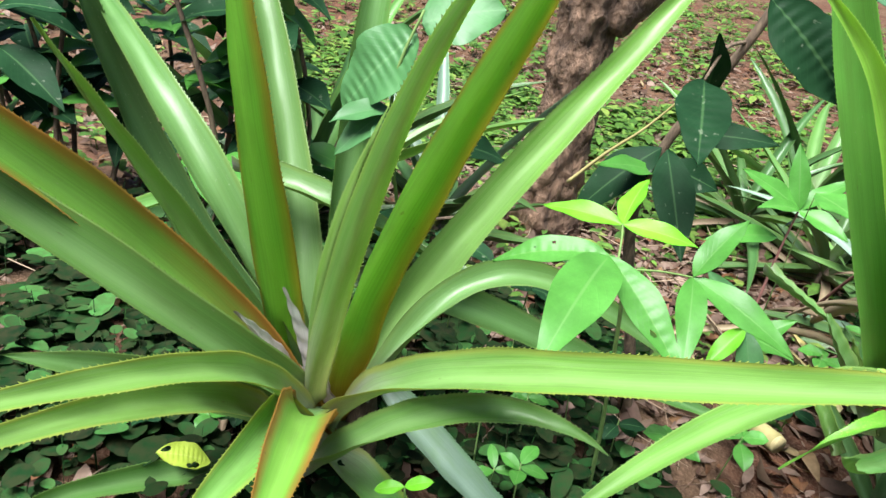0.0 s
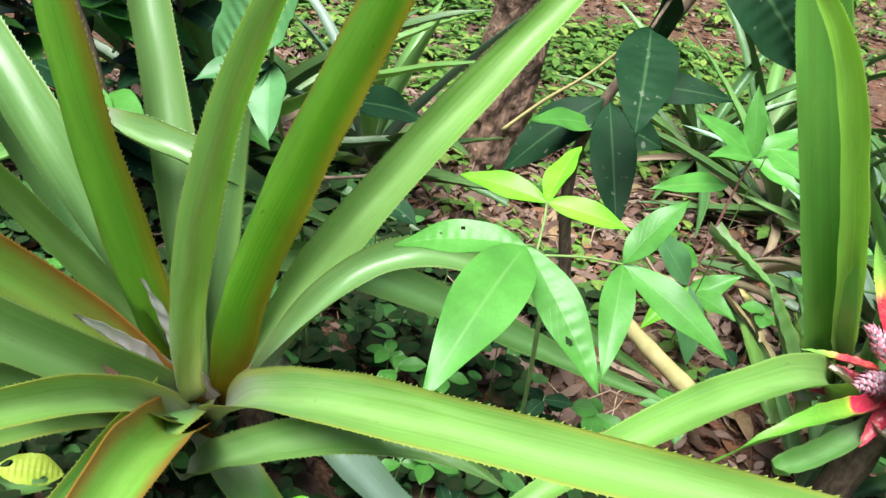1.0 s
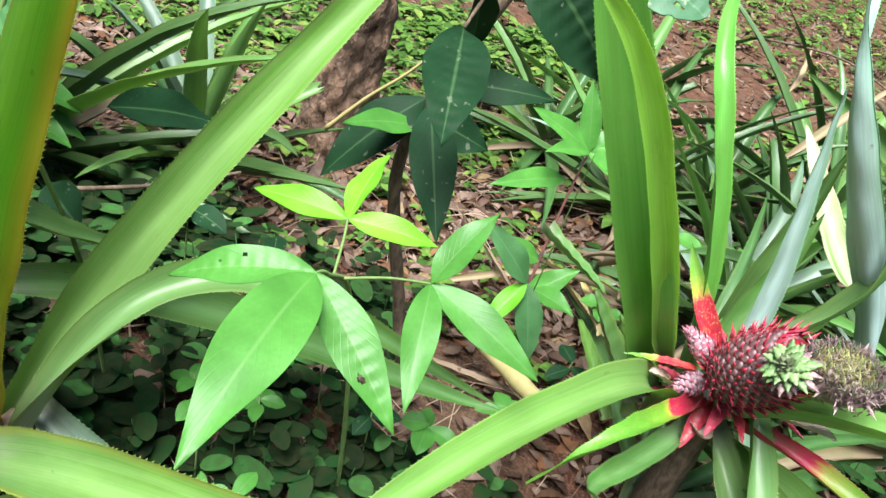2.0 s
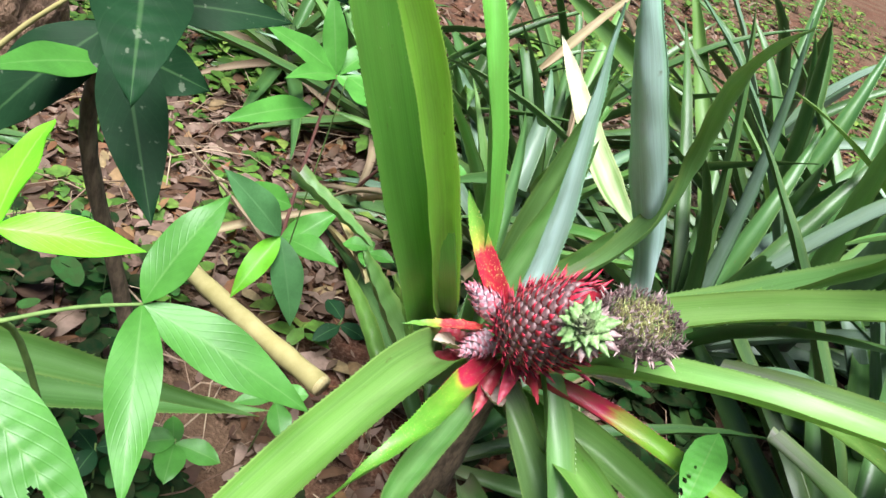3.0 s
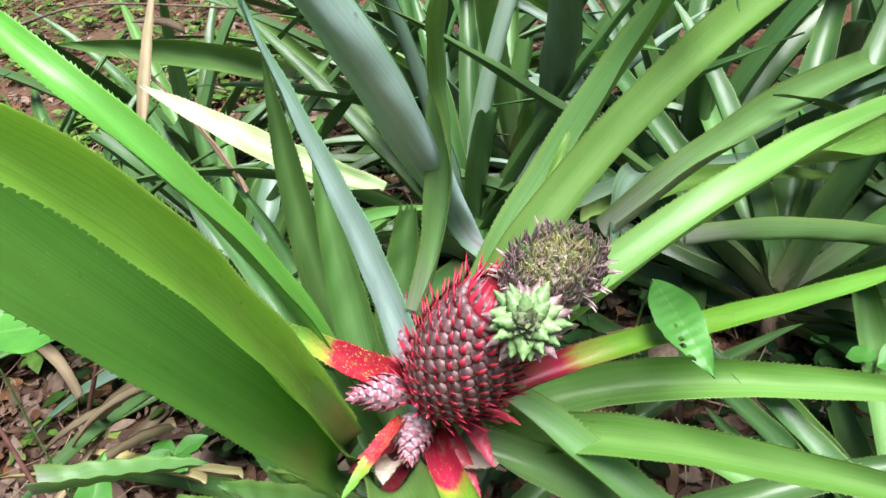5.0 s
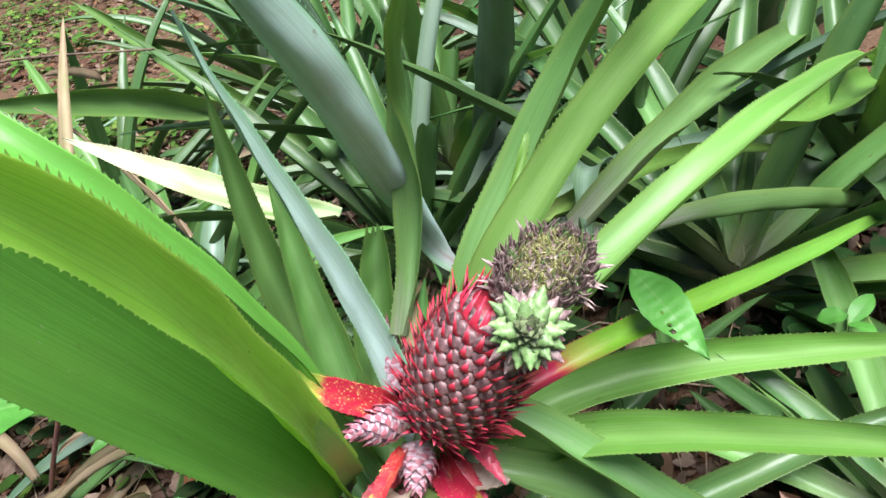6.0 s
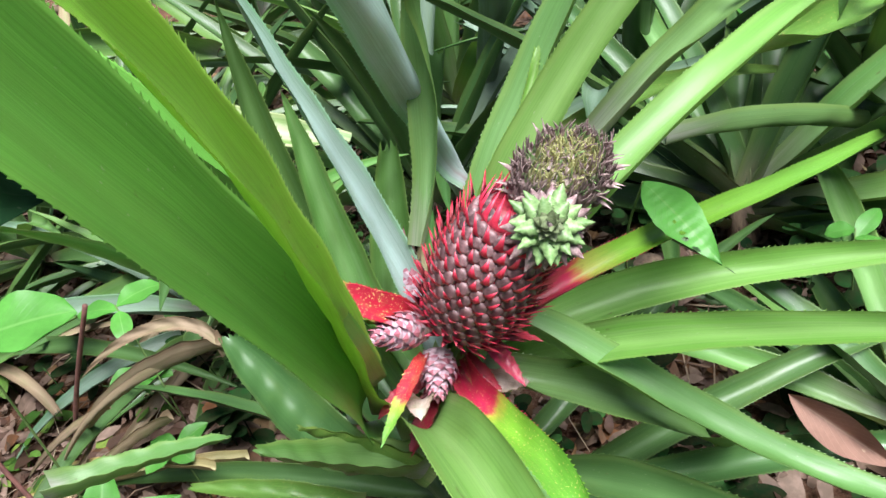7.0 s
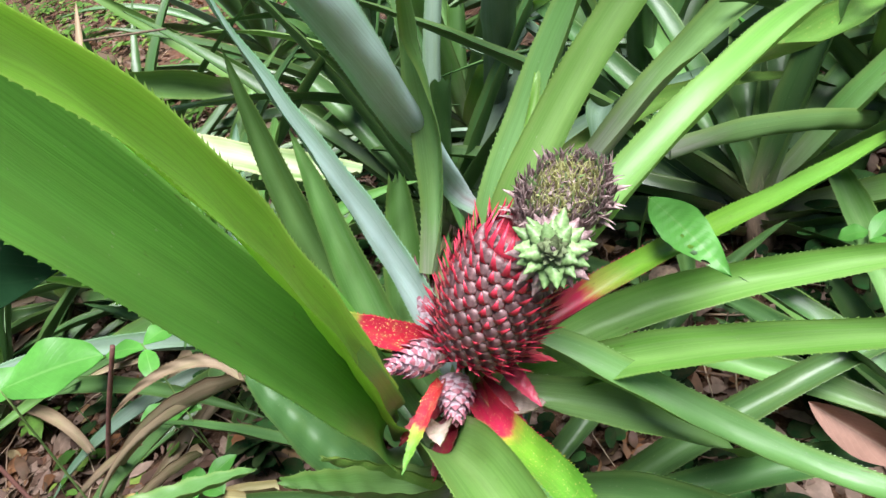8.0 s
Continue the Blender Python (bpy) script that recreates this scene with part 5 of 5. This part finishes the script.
# ---- pineapple plants standing behind ----
def rosette(at, label, leaves, length, width, kinds, seed, low=5, high=80, az=(0, 360), height=0.10, droop=35, dry=0):
    """A background plant: leaves in a spiral, the inner ones upright, the outer ones spreading and arching."""
    r = rng_of(seed)
    z = ground_z(*at)
    width *= 1.22
    p = thing("pineapple_plant", (at[0], at[1], z), label, "pineapple plant", "pineapple plants")
    stem(p, [(at[0], at[1], z - 0.03), (at[0], at[1], z + height)], 0.03, 0.02, TWIG, "stump")
    for i in range(leaves):
        t = (i + 0.5) / leaves
        turn = az[0] + (az[1] - az[0]) * ((i * 0.381966) % 1.0) + r.uniform(-10, 10)
        e0 = low + (high - low) * t ** 0.8 + r.uniform(-7, 7)
        ell = length * r.uniform(0.75, 1.15) * (0.8 + 0.3 * math.sin(math.pi * t))
        kind = r.choice(kinds)
        b = (at[0] + 0.02 * math.cos(radians(turn)), at[1] + 0.02 * math.sin(radians(turn)), z + height * (0.5 + 0.6 * t))
        cut = 1.0 if r.random() > 0.16 else r.uniform(0.45, 0.8)
        blade(p, b, turn, e0, e0 - droop * r.uniform(0.4, 1.6), r.uniform(-18, 18), ell, width * r.uniform(0.8, 1.15), kind, cut=cut, steps=22, twist=r.uniform(-25, 25))
    # extra low leaves, added in the darkened green to deepen shade at the foot
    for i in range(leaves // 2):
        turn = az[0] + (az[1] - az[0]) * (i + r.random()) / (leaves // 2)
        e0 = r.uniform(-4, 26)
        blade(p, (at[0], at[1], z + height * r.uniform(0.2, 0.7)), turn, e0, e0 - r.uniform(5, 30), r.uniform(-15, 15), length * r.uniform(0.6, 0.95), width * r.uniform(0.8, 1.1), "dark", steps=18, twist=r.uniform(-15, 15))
    for i in range(dry):
        turn = r.uniform(0, 360)
        blade(p, (at[0], at[1], z + 0.05), turn, r.uniform(0, 25), r.uniform(-25, -8), r.uniform(-30, 30), length * 0.7, width * 0.6, "dry", cut=r.uniform(0.7, 1), steps=20, twist=r.uniform(-60, 60), under="dry", teeth=False, label="withered brown leaf")
    return p


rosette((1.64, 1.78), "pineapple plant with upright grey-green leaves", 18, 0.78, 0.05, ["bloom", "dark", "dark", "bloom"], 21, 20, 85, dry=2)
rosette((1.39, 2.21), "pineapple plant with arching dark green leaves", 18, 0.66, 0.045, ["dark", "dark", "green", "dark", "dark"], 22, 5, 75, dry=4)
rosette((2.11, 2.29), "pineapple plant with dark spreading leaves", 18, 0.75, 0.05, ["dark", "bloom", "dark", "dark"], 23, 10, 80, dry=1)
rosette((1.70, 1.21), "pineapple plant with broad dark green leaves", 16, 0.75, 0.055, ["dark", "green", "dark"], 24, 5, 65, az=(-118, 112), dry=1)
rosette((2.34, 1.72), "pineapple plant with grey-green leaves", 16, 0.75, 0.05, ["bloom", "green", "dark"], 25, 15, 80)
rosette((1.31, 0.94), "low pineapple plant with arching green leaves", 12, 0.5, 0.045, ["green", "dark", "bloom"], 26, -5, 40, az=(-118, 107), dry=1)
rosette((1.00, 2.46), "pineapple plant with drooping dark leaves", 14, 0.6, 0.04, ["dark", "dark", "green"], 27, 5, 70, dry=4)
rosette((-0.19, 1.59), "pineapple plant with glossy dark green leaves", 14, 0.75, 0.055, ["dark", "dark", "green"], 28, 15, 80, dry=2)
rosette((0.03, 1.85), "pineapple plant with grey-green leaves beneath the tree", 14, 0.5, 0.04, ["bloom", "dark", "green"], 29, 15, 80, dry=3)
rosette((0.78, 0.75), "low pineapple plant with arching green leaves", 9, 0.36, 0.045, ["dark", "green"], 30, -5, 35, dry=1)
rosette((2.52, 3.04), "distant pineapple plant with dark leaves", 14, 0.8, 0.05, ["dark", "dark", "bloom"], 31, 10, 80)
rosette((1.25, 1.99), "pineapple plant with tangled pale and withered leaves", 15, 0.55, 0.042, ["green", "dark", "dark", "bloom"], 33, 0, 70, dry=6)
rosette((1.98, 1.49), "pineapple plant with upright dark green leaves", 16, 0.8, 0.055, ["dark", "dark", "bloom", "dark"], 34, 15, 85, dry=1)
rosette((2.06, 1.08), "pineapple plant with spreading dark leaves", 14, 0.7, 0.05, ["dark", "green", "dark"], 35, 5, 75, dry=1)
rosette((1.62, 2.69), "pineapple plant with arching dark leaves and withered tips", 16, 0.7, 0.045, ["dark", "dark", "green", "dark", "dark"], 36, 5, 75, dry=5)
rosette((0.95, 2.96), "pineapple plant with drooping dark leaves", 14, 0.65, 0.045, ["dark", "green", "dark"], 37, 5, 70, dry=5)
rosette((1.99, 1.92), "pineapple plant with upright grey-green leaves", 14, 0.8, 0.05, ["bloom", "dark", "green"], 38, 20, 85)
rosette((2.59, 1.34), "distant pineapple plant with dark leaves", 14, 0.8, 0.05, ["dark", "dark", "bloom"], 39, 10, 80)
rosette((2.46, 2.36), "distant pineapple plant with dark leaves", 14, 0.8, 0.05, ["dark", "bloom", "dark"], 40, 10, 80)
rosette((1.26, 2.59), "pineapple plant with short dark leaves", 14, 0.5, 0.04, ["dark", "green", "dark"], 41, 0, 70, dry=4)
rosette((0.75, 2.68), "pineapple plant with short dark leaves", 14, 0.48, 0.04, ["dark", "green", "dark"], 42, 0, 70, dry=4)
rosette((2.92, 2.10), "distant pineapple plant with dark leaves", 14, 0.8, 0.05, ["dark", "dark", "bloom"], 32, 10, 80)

plant_c = thing("pineapple_plant", (1.66, 1.56, ground_z(1.66, 1.56)), "pineapple plant with pale, spotted and grey leaves", "pineapple plant", "pineapple plants")
strap(plant_c, [(1.281, 1.584, 0.421), (1.252, 1.668, 0.438), (1.229, 1.746, 0.477), (1.202, 1.820, 0.527), (1.165, 1.890, 0.579)], 0.046, "white", 55, fold=0.2, label="bleached cream-white leaf")
strap(plant_c, [(1.923, 2.171, 0.039), (1.987, 2.340, 0.107), (1.969, 2.502, 0.204), (1.919, 2.625, 0.350), (1.832, 2.712, 0.516)], 0.068, "spot", 40, past=0.18, cut=0.95)
strap(plant_c, [(1.765, 2.376, 0.302), (1.655, 2.346, 0.390), (1.524, 2.328, 0.455), (1.388, 2.320, 0.514), (1.252, 2.318, 0.572)], 0.068, "leafy", 55)
strap(plant_c, [(1.851, 1.729, 0.140), (1.791, 1.646, 0.321), (1.689, 1.562, 0.477), (1.562, 1.469, 0.609), (1.423, 1.373, 0.730)], 0.068, "bloom", 35, past=0.18)
plant_e = thing("pineapple_plant", (-0.10, 1.45, ground_z(-0.10, 1.45)), "pineapple plant with long dark arching leaves", "pineapple plant", "pineapple plants")
strap(plant_e, [(0.101, 0.967, 0.552), (0.202, 0.962, 0.564), (0.289, 0.976, 0.542), (0.339, 1.017, 0.486), (0.341, 1.105, 0.453)], 0.044, "leafy", -45)
plant_d = thing("pineapple_plant", (1.45, 1.28, ground_z(1.45, 1.28)), "pineapple plant with olive and silvery leaves beside the fruiting one", "pineapple plant", "pineapple plants")
stem(plant_d, [(1.45, 1.28, -0.03), (1.45, 1.28, 0.14)], 0.03, 0.02, TWIG, "stump")
strap(plant_d, [(1.289, 1.264, 0.428), (1.639, 1.218, 0.447), (1.903, 1.194, 0.406), (2.114, 1.164, 0.305), (2.327, 1.233, 0.290)], 0.052, "leafy", -35, past=0.18)
strap(plant_d, [(1.380, 1.352, 0.376), (1.529, 1.330, 0.350), (1.668, 1.297, 0.318), (1.789, 1.234, 0.266), (1.894, 1.143, 0.205)], 0.038, "olive", -15)
strap(plant_d, [(1.353, 1.209, 0.399), (1.536, 1.123, 0.337), (1.700, 1.058, 0.234), (1.864, 1.029, 0.121), (2.046, 1.059, 0.036)], 0.040, "leafy", 40, past=0.18)
strap(plant_d, [(1.543, 1.168, 0.406), (1.700, 1.101, 0.359), (1.869, 1.070, 0.325), (2.038, 1.067, 0.279), (2.191, 1.077, 0.190)], 0.058, "olive", -45, past=0.18)


def dry_strap(a, b, width, kind, label, droop=15, twist=60):
    """A withered strap leaf lying between two points."""
    p = thing("dry_leaf", (a[0], a[1], ground_z(a[0], a[1])), label, "dead leaf", "dead strap leaves")
    v = Vector(b) - Vector(a)
    az, el = math.degrees(math.atan2(v.y, v.x)), math.degrees(math.atan2(v.z, math.hypot(v.x, v.y)))
    blade(p, a, az, el + droop, el - droop, 0, v.length, width, kind, 0.5, twist, teeth=False, steps=20, bow=1.0, name="blade_of_leaf")


dry_strap((0.963, 1.533, 0.385), (0.925, 2.040, 0.040), 0.034, "dry", "long withered twisted brown strap leaf", 10, 70)
dry_strap((0.98, 1.56, 0.36), (0.87, 1.95, 0.10), 0.016, "dry", "thin withered brown strap leaf", 16, 90)
dry_strap((0.970, 1.754, 0.180), (0.835, 1.889, 0.095), 0.030, "dry", "withered twisted brown strap leaf", 14, 60)
dry_strap((0.953, 1.868, 0.180), (0.844, 1.993, 0.100), 0.018, "dry", "withered thin brown strap leaf", 14, 90)
dry_strap((0.950, 1.684, 0.130), (0.875, 2.005, 0.080), 0.026, "yellow", "yellowing strap leaf on the ground", 10, 20)
dry_strap((1.010, 1.717, 0.060), (0.791, 2.120, 0.030), 0.030, "yellow", "yellow dead strap leaf", 6, 30)
dry_strap((0.849, 1.509, 0.060), (0.590, 1.525, 0.070), 0.028, "dry", "brown dead strap leaf", 6, 20)
dry_strap((0.847, 1.662, 0.080), (0.588, 2.016, 0.120), 0.018, "dry", "brown dead strap leaf", 8, 40)
dry_strap((0.591, 1.761, 0.050), (0.962, 1.942, 0.120), 0.020, "dry", "brown dead strap leaf", 8, 40)
dry_strap((0.902, 1.980, 0.050), (0.626, 1.840, 0.160), 0.016, "dry", "brown dead strap leaf", 8, 50)
dry_strap((0.209, 0.913, 0.270), (-0.060, 0.978, 0.300), 0.022, "dry", "brown dead strap leaf", 8, 30)
dry_strap((0.171, 0.853, 0.240), (-0.019, 1.120, 0.240), 0.030, "dry", "brown dead strap leaf", 8, 30)
dry_strap((1.276, 1.906, 0.350), (1.311, 2.220, 0.550), 0.016, "dry", "hanging withered brown leaf", 20, 80)
dry_strap((1.228, 2.068, 0.447), (1.395, 2.147, 0.667), 0.026, "dry", "flat beige withered leaf standing upright", 4, 20)
dry_strap((1.423, 2.174, 0.542), (1.395, 2.306, 0.564), 0.030, "dry", "brown curled withered leaf", 14, 70)
dry_strap((1.289, 2.499, 0.475), (1.343, 2.688, 0.560), 0.024, "dry", "brown dead strap leaf", 10, 50)
dead_vine = thing("twig", (1.27, 2.52, ground_z(1.27, 2.52)), "long pale bare vine stem arching over the litter", "twig")
stem(dead_vine, [(1.195, 2.584, 0.560), (1.294, 2.466, 0.594), (1.379, 2.354, 0.601), (1.521, 2.142, 0.558)], 0.003, 0.002, TWIG, "shaft")
stalk = thing("stalk", (0.89, 2.01, ground_z(0.89, 2.01)), "thin reddish dry stalk", "stalk")
stem(stalk, [(0.886, 2.017, 0.0), (0.93, 1.90, 0.20), (0.973, 1.784, 0.372)], 0.004, 0.003, STALK, "shaft")
twig = thing("twig", (0.55, 1.34, ground_z(0.55, 1.34)), "pale bare twig leaning against the shrub", "twig")
stem(twig, [(0.418, 1.468, 0.470), (0.471, 1.459, 0.540), (0.524, 1.450, 0.600), (0.566, 1.448, 0.660)], 0.0035, 0.0015, CANE, "shaft")
dead_stem = thing("twig", (0.26, 1.18, ground_z(0.26, 1.18)), "dark bare twig lying among the leaves", "twig")
stem(dead_stem, [(0.242, 1.145, 0.460), (0.314, 1.190, 0.470), (0.398, 1.229, 0.500)], 0.003, 0.002, TWIG, "shaft")

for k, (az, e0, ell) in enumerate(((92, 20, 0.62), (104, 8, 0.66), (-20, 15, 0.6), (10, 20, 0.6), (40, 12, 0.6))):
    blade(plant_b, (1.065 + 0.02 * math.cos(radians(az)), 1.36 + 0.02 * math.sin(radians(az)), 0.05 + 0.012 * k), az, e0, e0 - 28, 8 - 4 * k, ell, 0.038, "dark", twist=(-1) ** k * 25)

# ---- cut canes and dry sticks near the fruiting plant ----
cane = thing("cut_stalk", (0.64, 1.52, ground_z(0.64, 1.52)), "yellow-green cut pineapple stalk lying on the ground", "stalk")
stem(cane, [(0.66, 1.63, 0.13), (0.76, 1.54, 0.125), (0.878, 1.432, 0.13)], 0.0145, 0.0165, CANE, "shaft", "", 14)
part("cut_end", mesh_of("cut_end", *[[Vector(v) - Vector(cane.location) for v in tube_data([(0.876, 1.434, 0.13), (0.882, 1.428, 0.13)], [0.0168, 0.0160], 14)[0]], tube_data([(0.876, 1.434, 0.13), (0.882, 1.428, 0.13)], [0.0168, 0.0160], 14)[1], [CANE_END]]), cane, "pale cut end")


# ---- loose stuff on the ground ----
def flake(r, x, y, z, length, width, curl, turn, tilt):
    """A dry leaf: a small pointed strip, curled and turned."""
    m = Matrix.Translation((x, y, z)) @ Euler((r.uniform(-tilt, tilt), r.uniform(-tilt, tilt), turn)).to_matrix().to_4x4()
    pts = []
    for t, w in ((0, 0.12), (0.25, 0.8), (0.55, 1.0), (0.8, 0.6), (1.0, 0.05)):
        h = curl * length * ((t - 0.5) ** 2 * 4 - 0.5)
        for sg in (-1, 0, 1):
            pts.append(m @ Vector((length * (t - 0.5), sg * width / 2 * w, h + 0.3 * curl * width * abs(sg))))
    return pts, [(i * 3 + j, i * 3 + j + 1, i * 3 + j + 4, i * 3 + j + 3) for i in range(4) for j in range(2)]


def stuff(name, label, category, mat, pieces):
    verts, faces = [], []
    for v, f in pieces:
        k = len(verts)
        verts += v
        faces += [tuple(k + i for i in q) for q in f]
    ob = new(name, mesh_of(name, verts, faces, [mat]))
    return tagged(ob, label, category, kind="stuff")


def spread(r):
    """A place on the ground: dense near the plants, wide beyond."""
    k = r.random()
    if k < 0.36:
        return r.uniform(-0.8, 2.4), r.uniform(0.7, 3.6)
    if k < 0.66:
        return r.uniform(-1.8, 4.6), r.uniform(1.8, 7.0)
    return r.uniform(-3.5, 5.5), r.uniform(-3.5, 3.0)


r = rng_of(77)
pieces = []
for _ in range(46000):
    x, y = spread(r)
    if (x < 0.45 and 0.2 < y < 1.7 and r.random() < 0.7) or (0.6 < x < 1.1 and 1.15 < y < 1.68 and r.random() < 0.5):
        continue
    s = r.uniform(0.018, 0.055) if r.random() < 0.8 else r.uniform(0.055, 0.09)
    pieces.append(flake(r, x, y, ground_z(x, y) + r.uniform(0.004, 0.03), s, s * r.uniform(0.25, 0.5), r.uniform(-0.3, 0.35), r.uniform(0, 6.28), 0.5))
stuff("leaf_litter", "dry brown and pinkish fallen leaves covering the soil", "leaf litter", LITTER, pieces)

pieces = []
for _ in range(3200):
    x, y = spread(r)
    a, n = r.uniform(0, 6.28), r.uniform(0.05, 0.22)
    z = ground_z(x, y) + r.uniform(0.004, 0.04)
    dz = r.uniform(-0.02, 0.03)
    p = [(x, y, z), (x + n / 2 * math.cos(a), y + n / 2 * math.sin(a), z + dz + 0.006), (x + n * math.cos(a + 0.2), y + n * math.sin(a + 0.2), z + dz)]
    w = r.uniform(0.0006, 0.0022)
    pieces.append(tube_data(p, [w, w * 0.9, w * 0.5], 4))
stuff("straw", "thin dry stalks and twigs scattered over the soil", "twigs", STRAW, pieces)


def weed(r, x, y, size, tall, round_=False):
    """A seedling: a few leaflets round a short stem."""
    z = ground_z(x, y)
    top = Vector((x + r.uniform(-0.02, 0.02), y + r.uniform(-0.02, 0.02), z + tall))
    out = [tube_data([(x, y, z - 0.005), top], [size * 0.035, size * 0.02], 3)]
    n = r.choice((3, 4, 5, 6))
    t0 = r.uniform(0, 6.28)
    for i in range(n):
        t = t0 + i * 6.283 / n + r.uniform(-0.3, 0.3)
        d = Vector((math.cos(t), math.sin(t), r.uniform(-0.25, 0.4)))
        side = Vector((-math.sin(t), math.cos(t), 0))
        k, w = size * r.uniform(0.7, 1.2), size * r.uniform(0.25, 0.42)
        b = top - Vector((0, 0, r.uniform(0, tall * 0.5)))
        if round_:
            rim = [b + d * k * (0.5 - 0.5 * math.cos(a)) + side * w * math.sin(a) * (1.0 + 0.15 * math.cos(a)) + Vector((0, 0, 0.10 * w * abs(math.sin(a)) - 0.10 * k * (0.5 - 0.5 * math.cos(a)) ** 2)) for a in [6.283 * q / 12 for q in range(12)]]
            mid = [b + d * k * f + Vector((0, 0, -0.06 * w - 0.10 * k * f * f)) for f in (0.25, 0.5, 0.75)]
            out.append((rim + mid, [(0, 1, 12), (1, 2, 13, 12), (2, 3, 13), (3, 4, 13), (4, 5, 14, 13), (5, 6, 14), (6, 7, 14), (7, 8, 13, 14), (8, 9, 13), (9, 10, 13), (10, 11, 12, 13), (11, 0, 12)]))
            continue
        v = [b, b + d * k * 0.35 - side * w * 0.8, b + d * k * 0.35 + Vector((0, 0, -0.1 * w)), b + d * k * 0.35 + side * w * 0.8,
             b + d * k * 0.7 - side * w * 0.7 + Vector((0, 0, -0.08 * k)), b + d * k * 0.7 + Vector((0, 0, -0.12 * k)), b + d * k * 0.7 + side * w * 0.7 + Vector((0, 0, -0.08 * k)), b + d * k + Vector((0, 0, -0.25 * k))]
        out.append((v, [(0, 1, 2), (0, 2, 3), (1, 4, 5, 2), (2, 5, 6, 3), (4, 7, 5), (5, 7, 6)]))
    return out


pieces = []
for _ in range(11500):
    x, y = (r.uniform(-1.6, 2.6), r.uniform(1.5, 4.0)) if r.random() < 0.45 else (r.uniform(-3.0, 6.5), r.uniform(1.6, 10.0)) if r.random() < 0.8 else (r.uniform(-4.0, 5.0), r.uniform(-4.0, 0.2))
    if noise.noise(Vector((x * 1.1, y * 1.1, 5.0))) < -0.2 and y < 4.5:
        continue
    if (y < 2.5 and r.random() < 0.72) or (x > 0.9 and y < 3.4 and r.random() < 0.8):
        continue
    big = 1.0 + 0.5 * min(1.0, max(0.0, (y - 2.2) / 2.0))
    pieces += weed(r, x, y, r.uniform(0.018, 0.055) * big, r.uniform(0.01, 0.07) * big)
stuff("weeds", "low green seedlings and weeds on the forest floor", "weeds", WEED, pieces)

# undergrowth; the shade it lies in is part of its leaf colour
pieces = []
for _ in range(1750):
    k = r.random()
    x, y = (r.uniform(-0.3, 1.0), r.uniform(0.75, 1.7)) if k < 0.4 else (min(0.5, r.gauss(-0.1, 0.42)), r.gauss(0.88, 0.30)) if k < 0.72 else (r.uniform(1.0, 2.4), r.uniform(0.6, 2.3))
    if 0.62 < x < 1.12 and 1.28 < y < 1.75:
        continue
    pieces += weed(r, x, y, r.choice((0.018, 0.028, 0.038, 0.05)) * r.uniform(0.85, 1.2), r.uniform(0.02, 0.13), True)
stuff("undergrowth", "round leaves of low undergrowth, green darkened to look shaded", "undergrowth", SHADED_WEED, pieces)

# dark bush behind the first plant
bush = thing("bush", (-0.58, 1.26, ground_z(-0.58, 1.26)), "dense bush with dark green oval leaves", "bush")
for i in range(16):
    x, y = (-0.56 + r.uniform(-0.42, 0.30), 1.26 + r.uniform(-0.2, 0.45)) if i < 12 else (r.uniform(-0.30, -0.02), r.uniform(1.18, 1.46))
    top = (x + r.uniform(-0.12, 0.18), y - r.uniform(0, 0.2), r.uniform(0.55, 1.05))
    stem(bush, [(-0.56 + (x + 0.56) * 0.3, 1.26 + (y - 1.26) * 0.3, 0.0), (x, y, 0.35), top], 0.008, 0.003, TWIG, "branch")
    for k in range(16):
        b = Vector((x, y, 0.30)).lerp(Vector(top), r.uniform(0.0, 1.0))
        th = r.uniform(0, 6.28)
        ell = r.uniform(0.09, 0.17)
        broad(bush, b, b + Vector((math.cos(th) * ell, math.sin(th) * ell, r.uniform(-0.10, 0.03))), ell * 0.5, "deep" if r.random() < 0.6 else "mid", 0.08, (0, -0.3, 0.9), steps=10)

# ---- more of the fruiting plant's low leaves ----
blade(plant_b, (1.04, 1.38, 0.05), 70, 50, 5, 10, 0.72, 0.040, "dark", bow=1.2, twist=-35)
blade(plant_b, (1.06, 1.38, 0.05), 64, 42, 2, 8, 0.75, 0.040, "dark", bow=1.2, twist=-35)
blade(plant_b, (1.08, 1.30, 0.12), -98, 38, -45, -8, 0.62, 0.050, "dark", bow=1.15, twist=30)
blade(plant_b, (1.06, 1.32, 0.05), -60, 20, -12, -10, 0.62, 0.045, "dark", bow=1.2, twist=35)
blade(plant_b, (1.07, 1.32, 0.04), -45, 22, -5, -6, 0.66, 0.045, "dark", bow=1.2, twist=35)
strap(plant_b, [(0.946, 1.312, 0.299), (0.921, 1.333, 0.331), (0.893, 1.347, 0.369), (0.872, 1.362, 0.395), (0.855, 1.378, 0.424)], 0.046, "leafy", 15, cut=0.93, butt=0.9, label="broken green leaf with a torn end")
strap(plant_b, [(0.953, 1.317, 0.274), (0.941, 1.339, 0.315), (0.928, 1.354, 0.345), (0.912, 1.369, 0.374), (0.902, 1.386, 0.392)], 0.036, "olive", -20, cut=0.93, butt=0.9, label="short broken leaf with a torn pale end")
strap(plant_b, [(0.777, 1.579, 0.364), (0.811, 1.549, 0.362), (0.843, 1.520, 0.360), (0.870, 1.484, 0.363), (0.893, 1.459, 0.361)], 0.034, "leafy", 10, cut=0.95, butt=0.9, label="snapped-off leaf end with a torn edge")
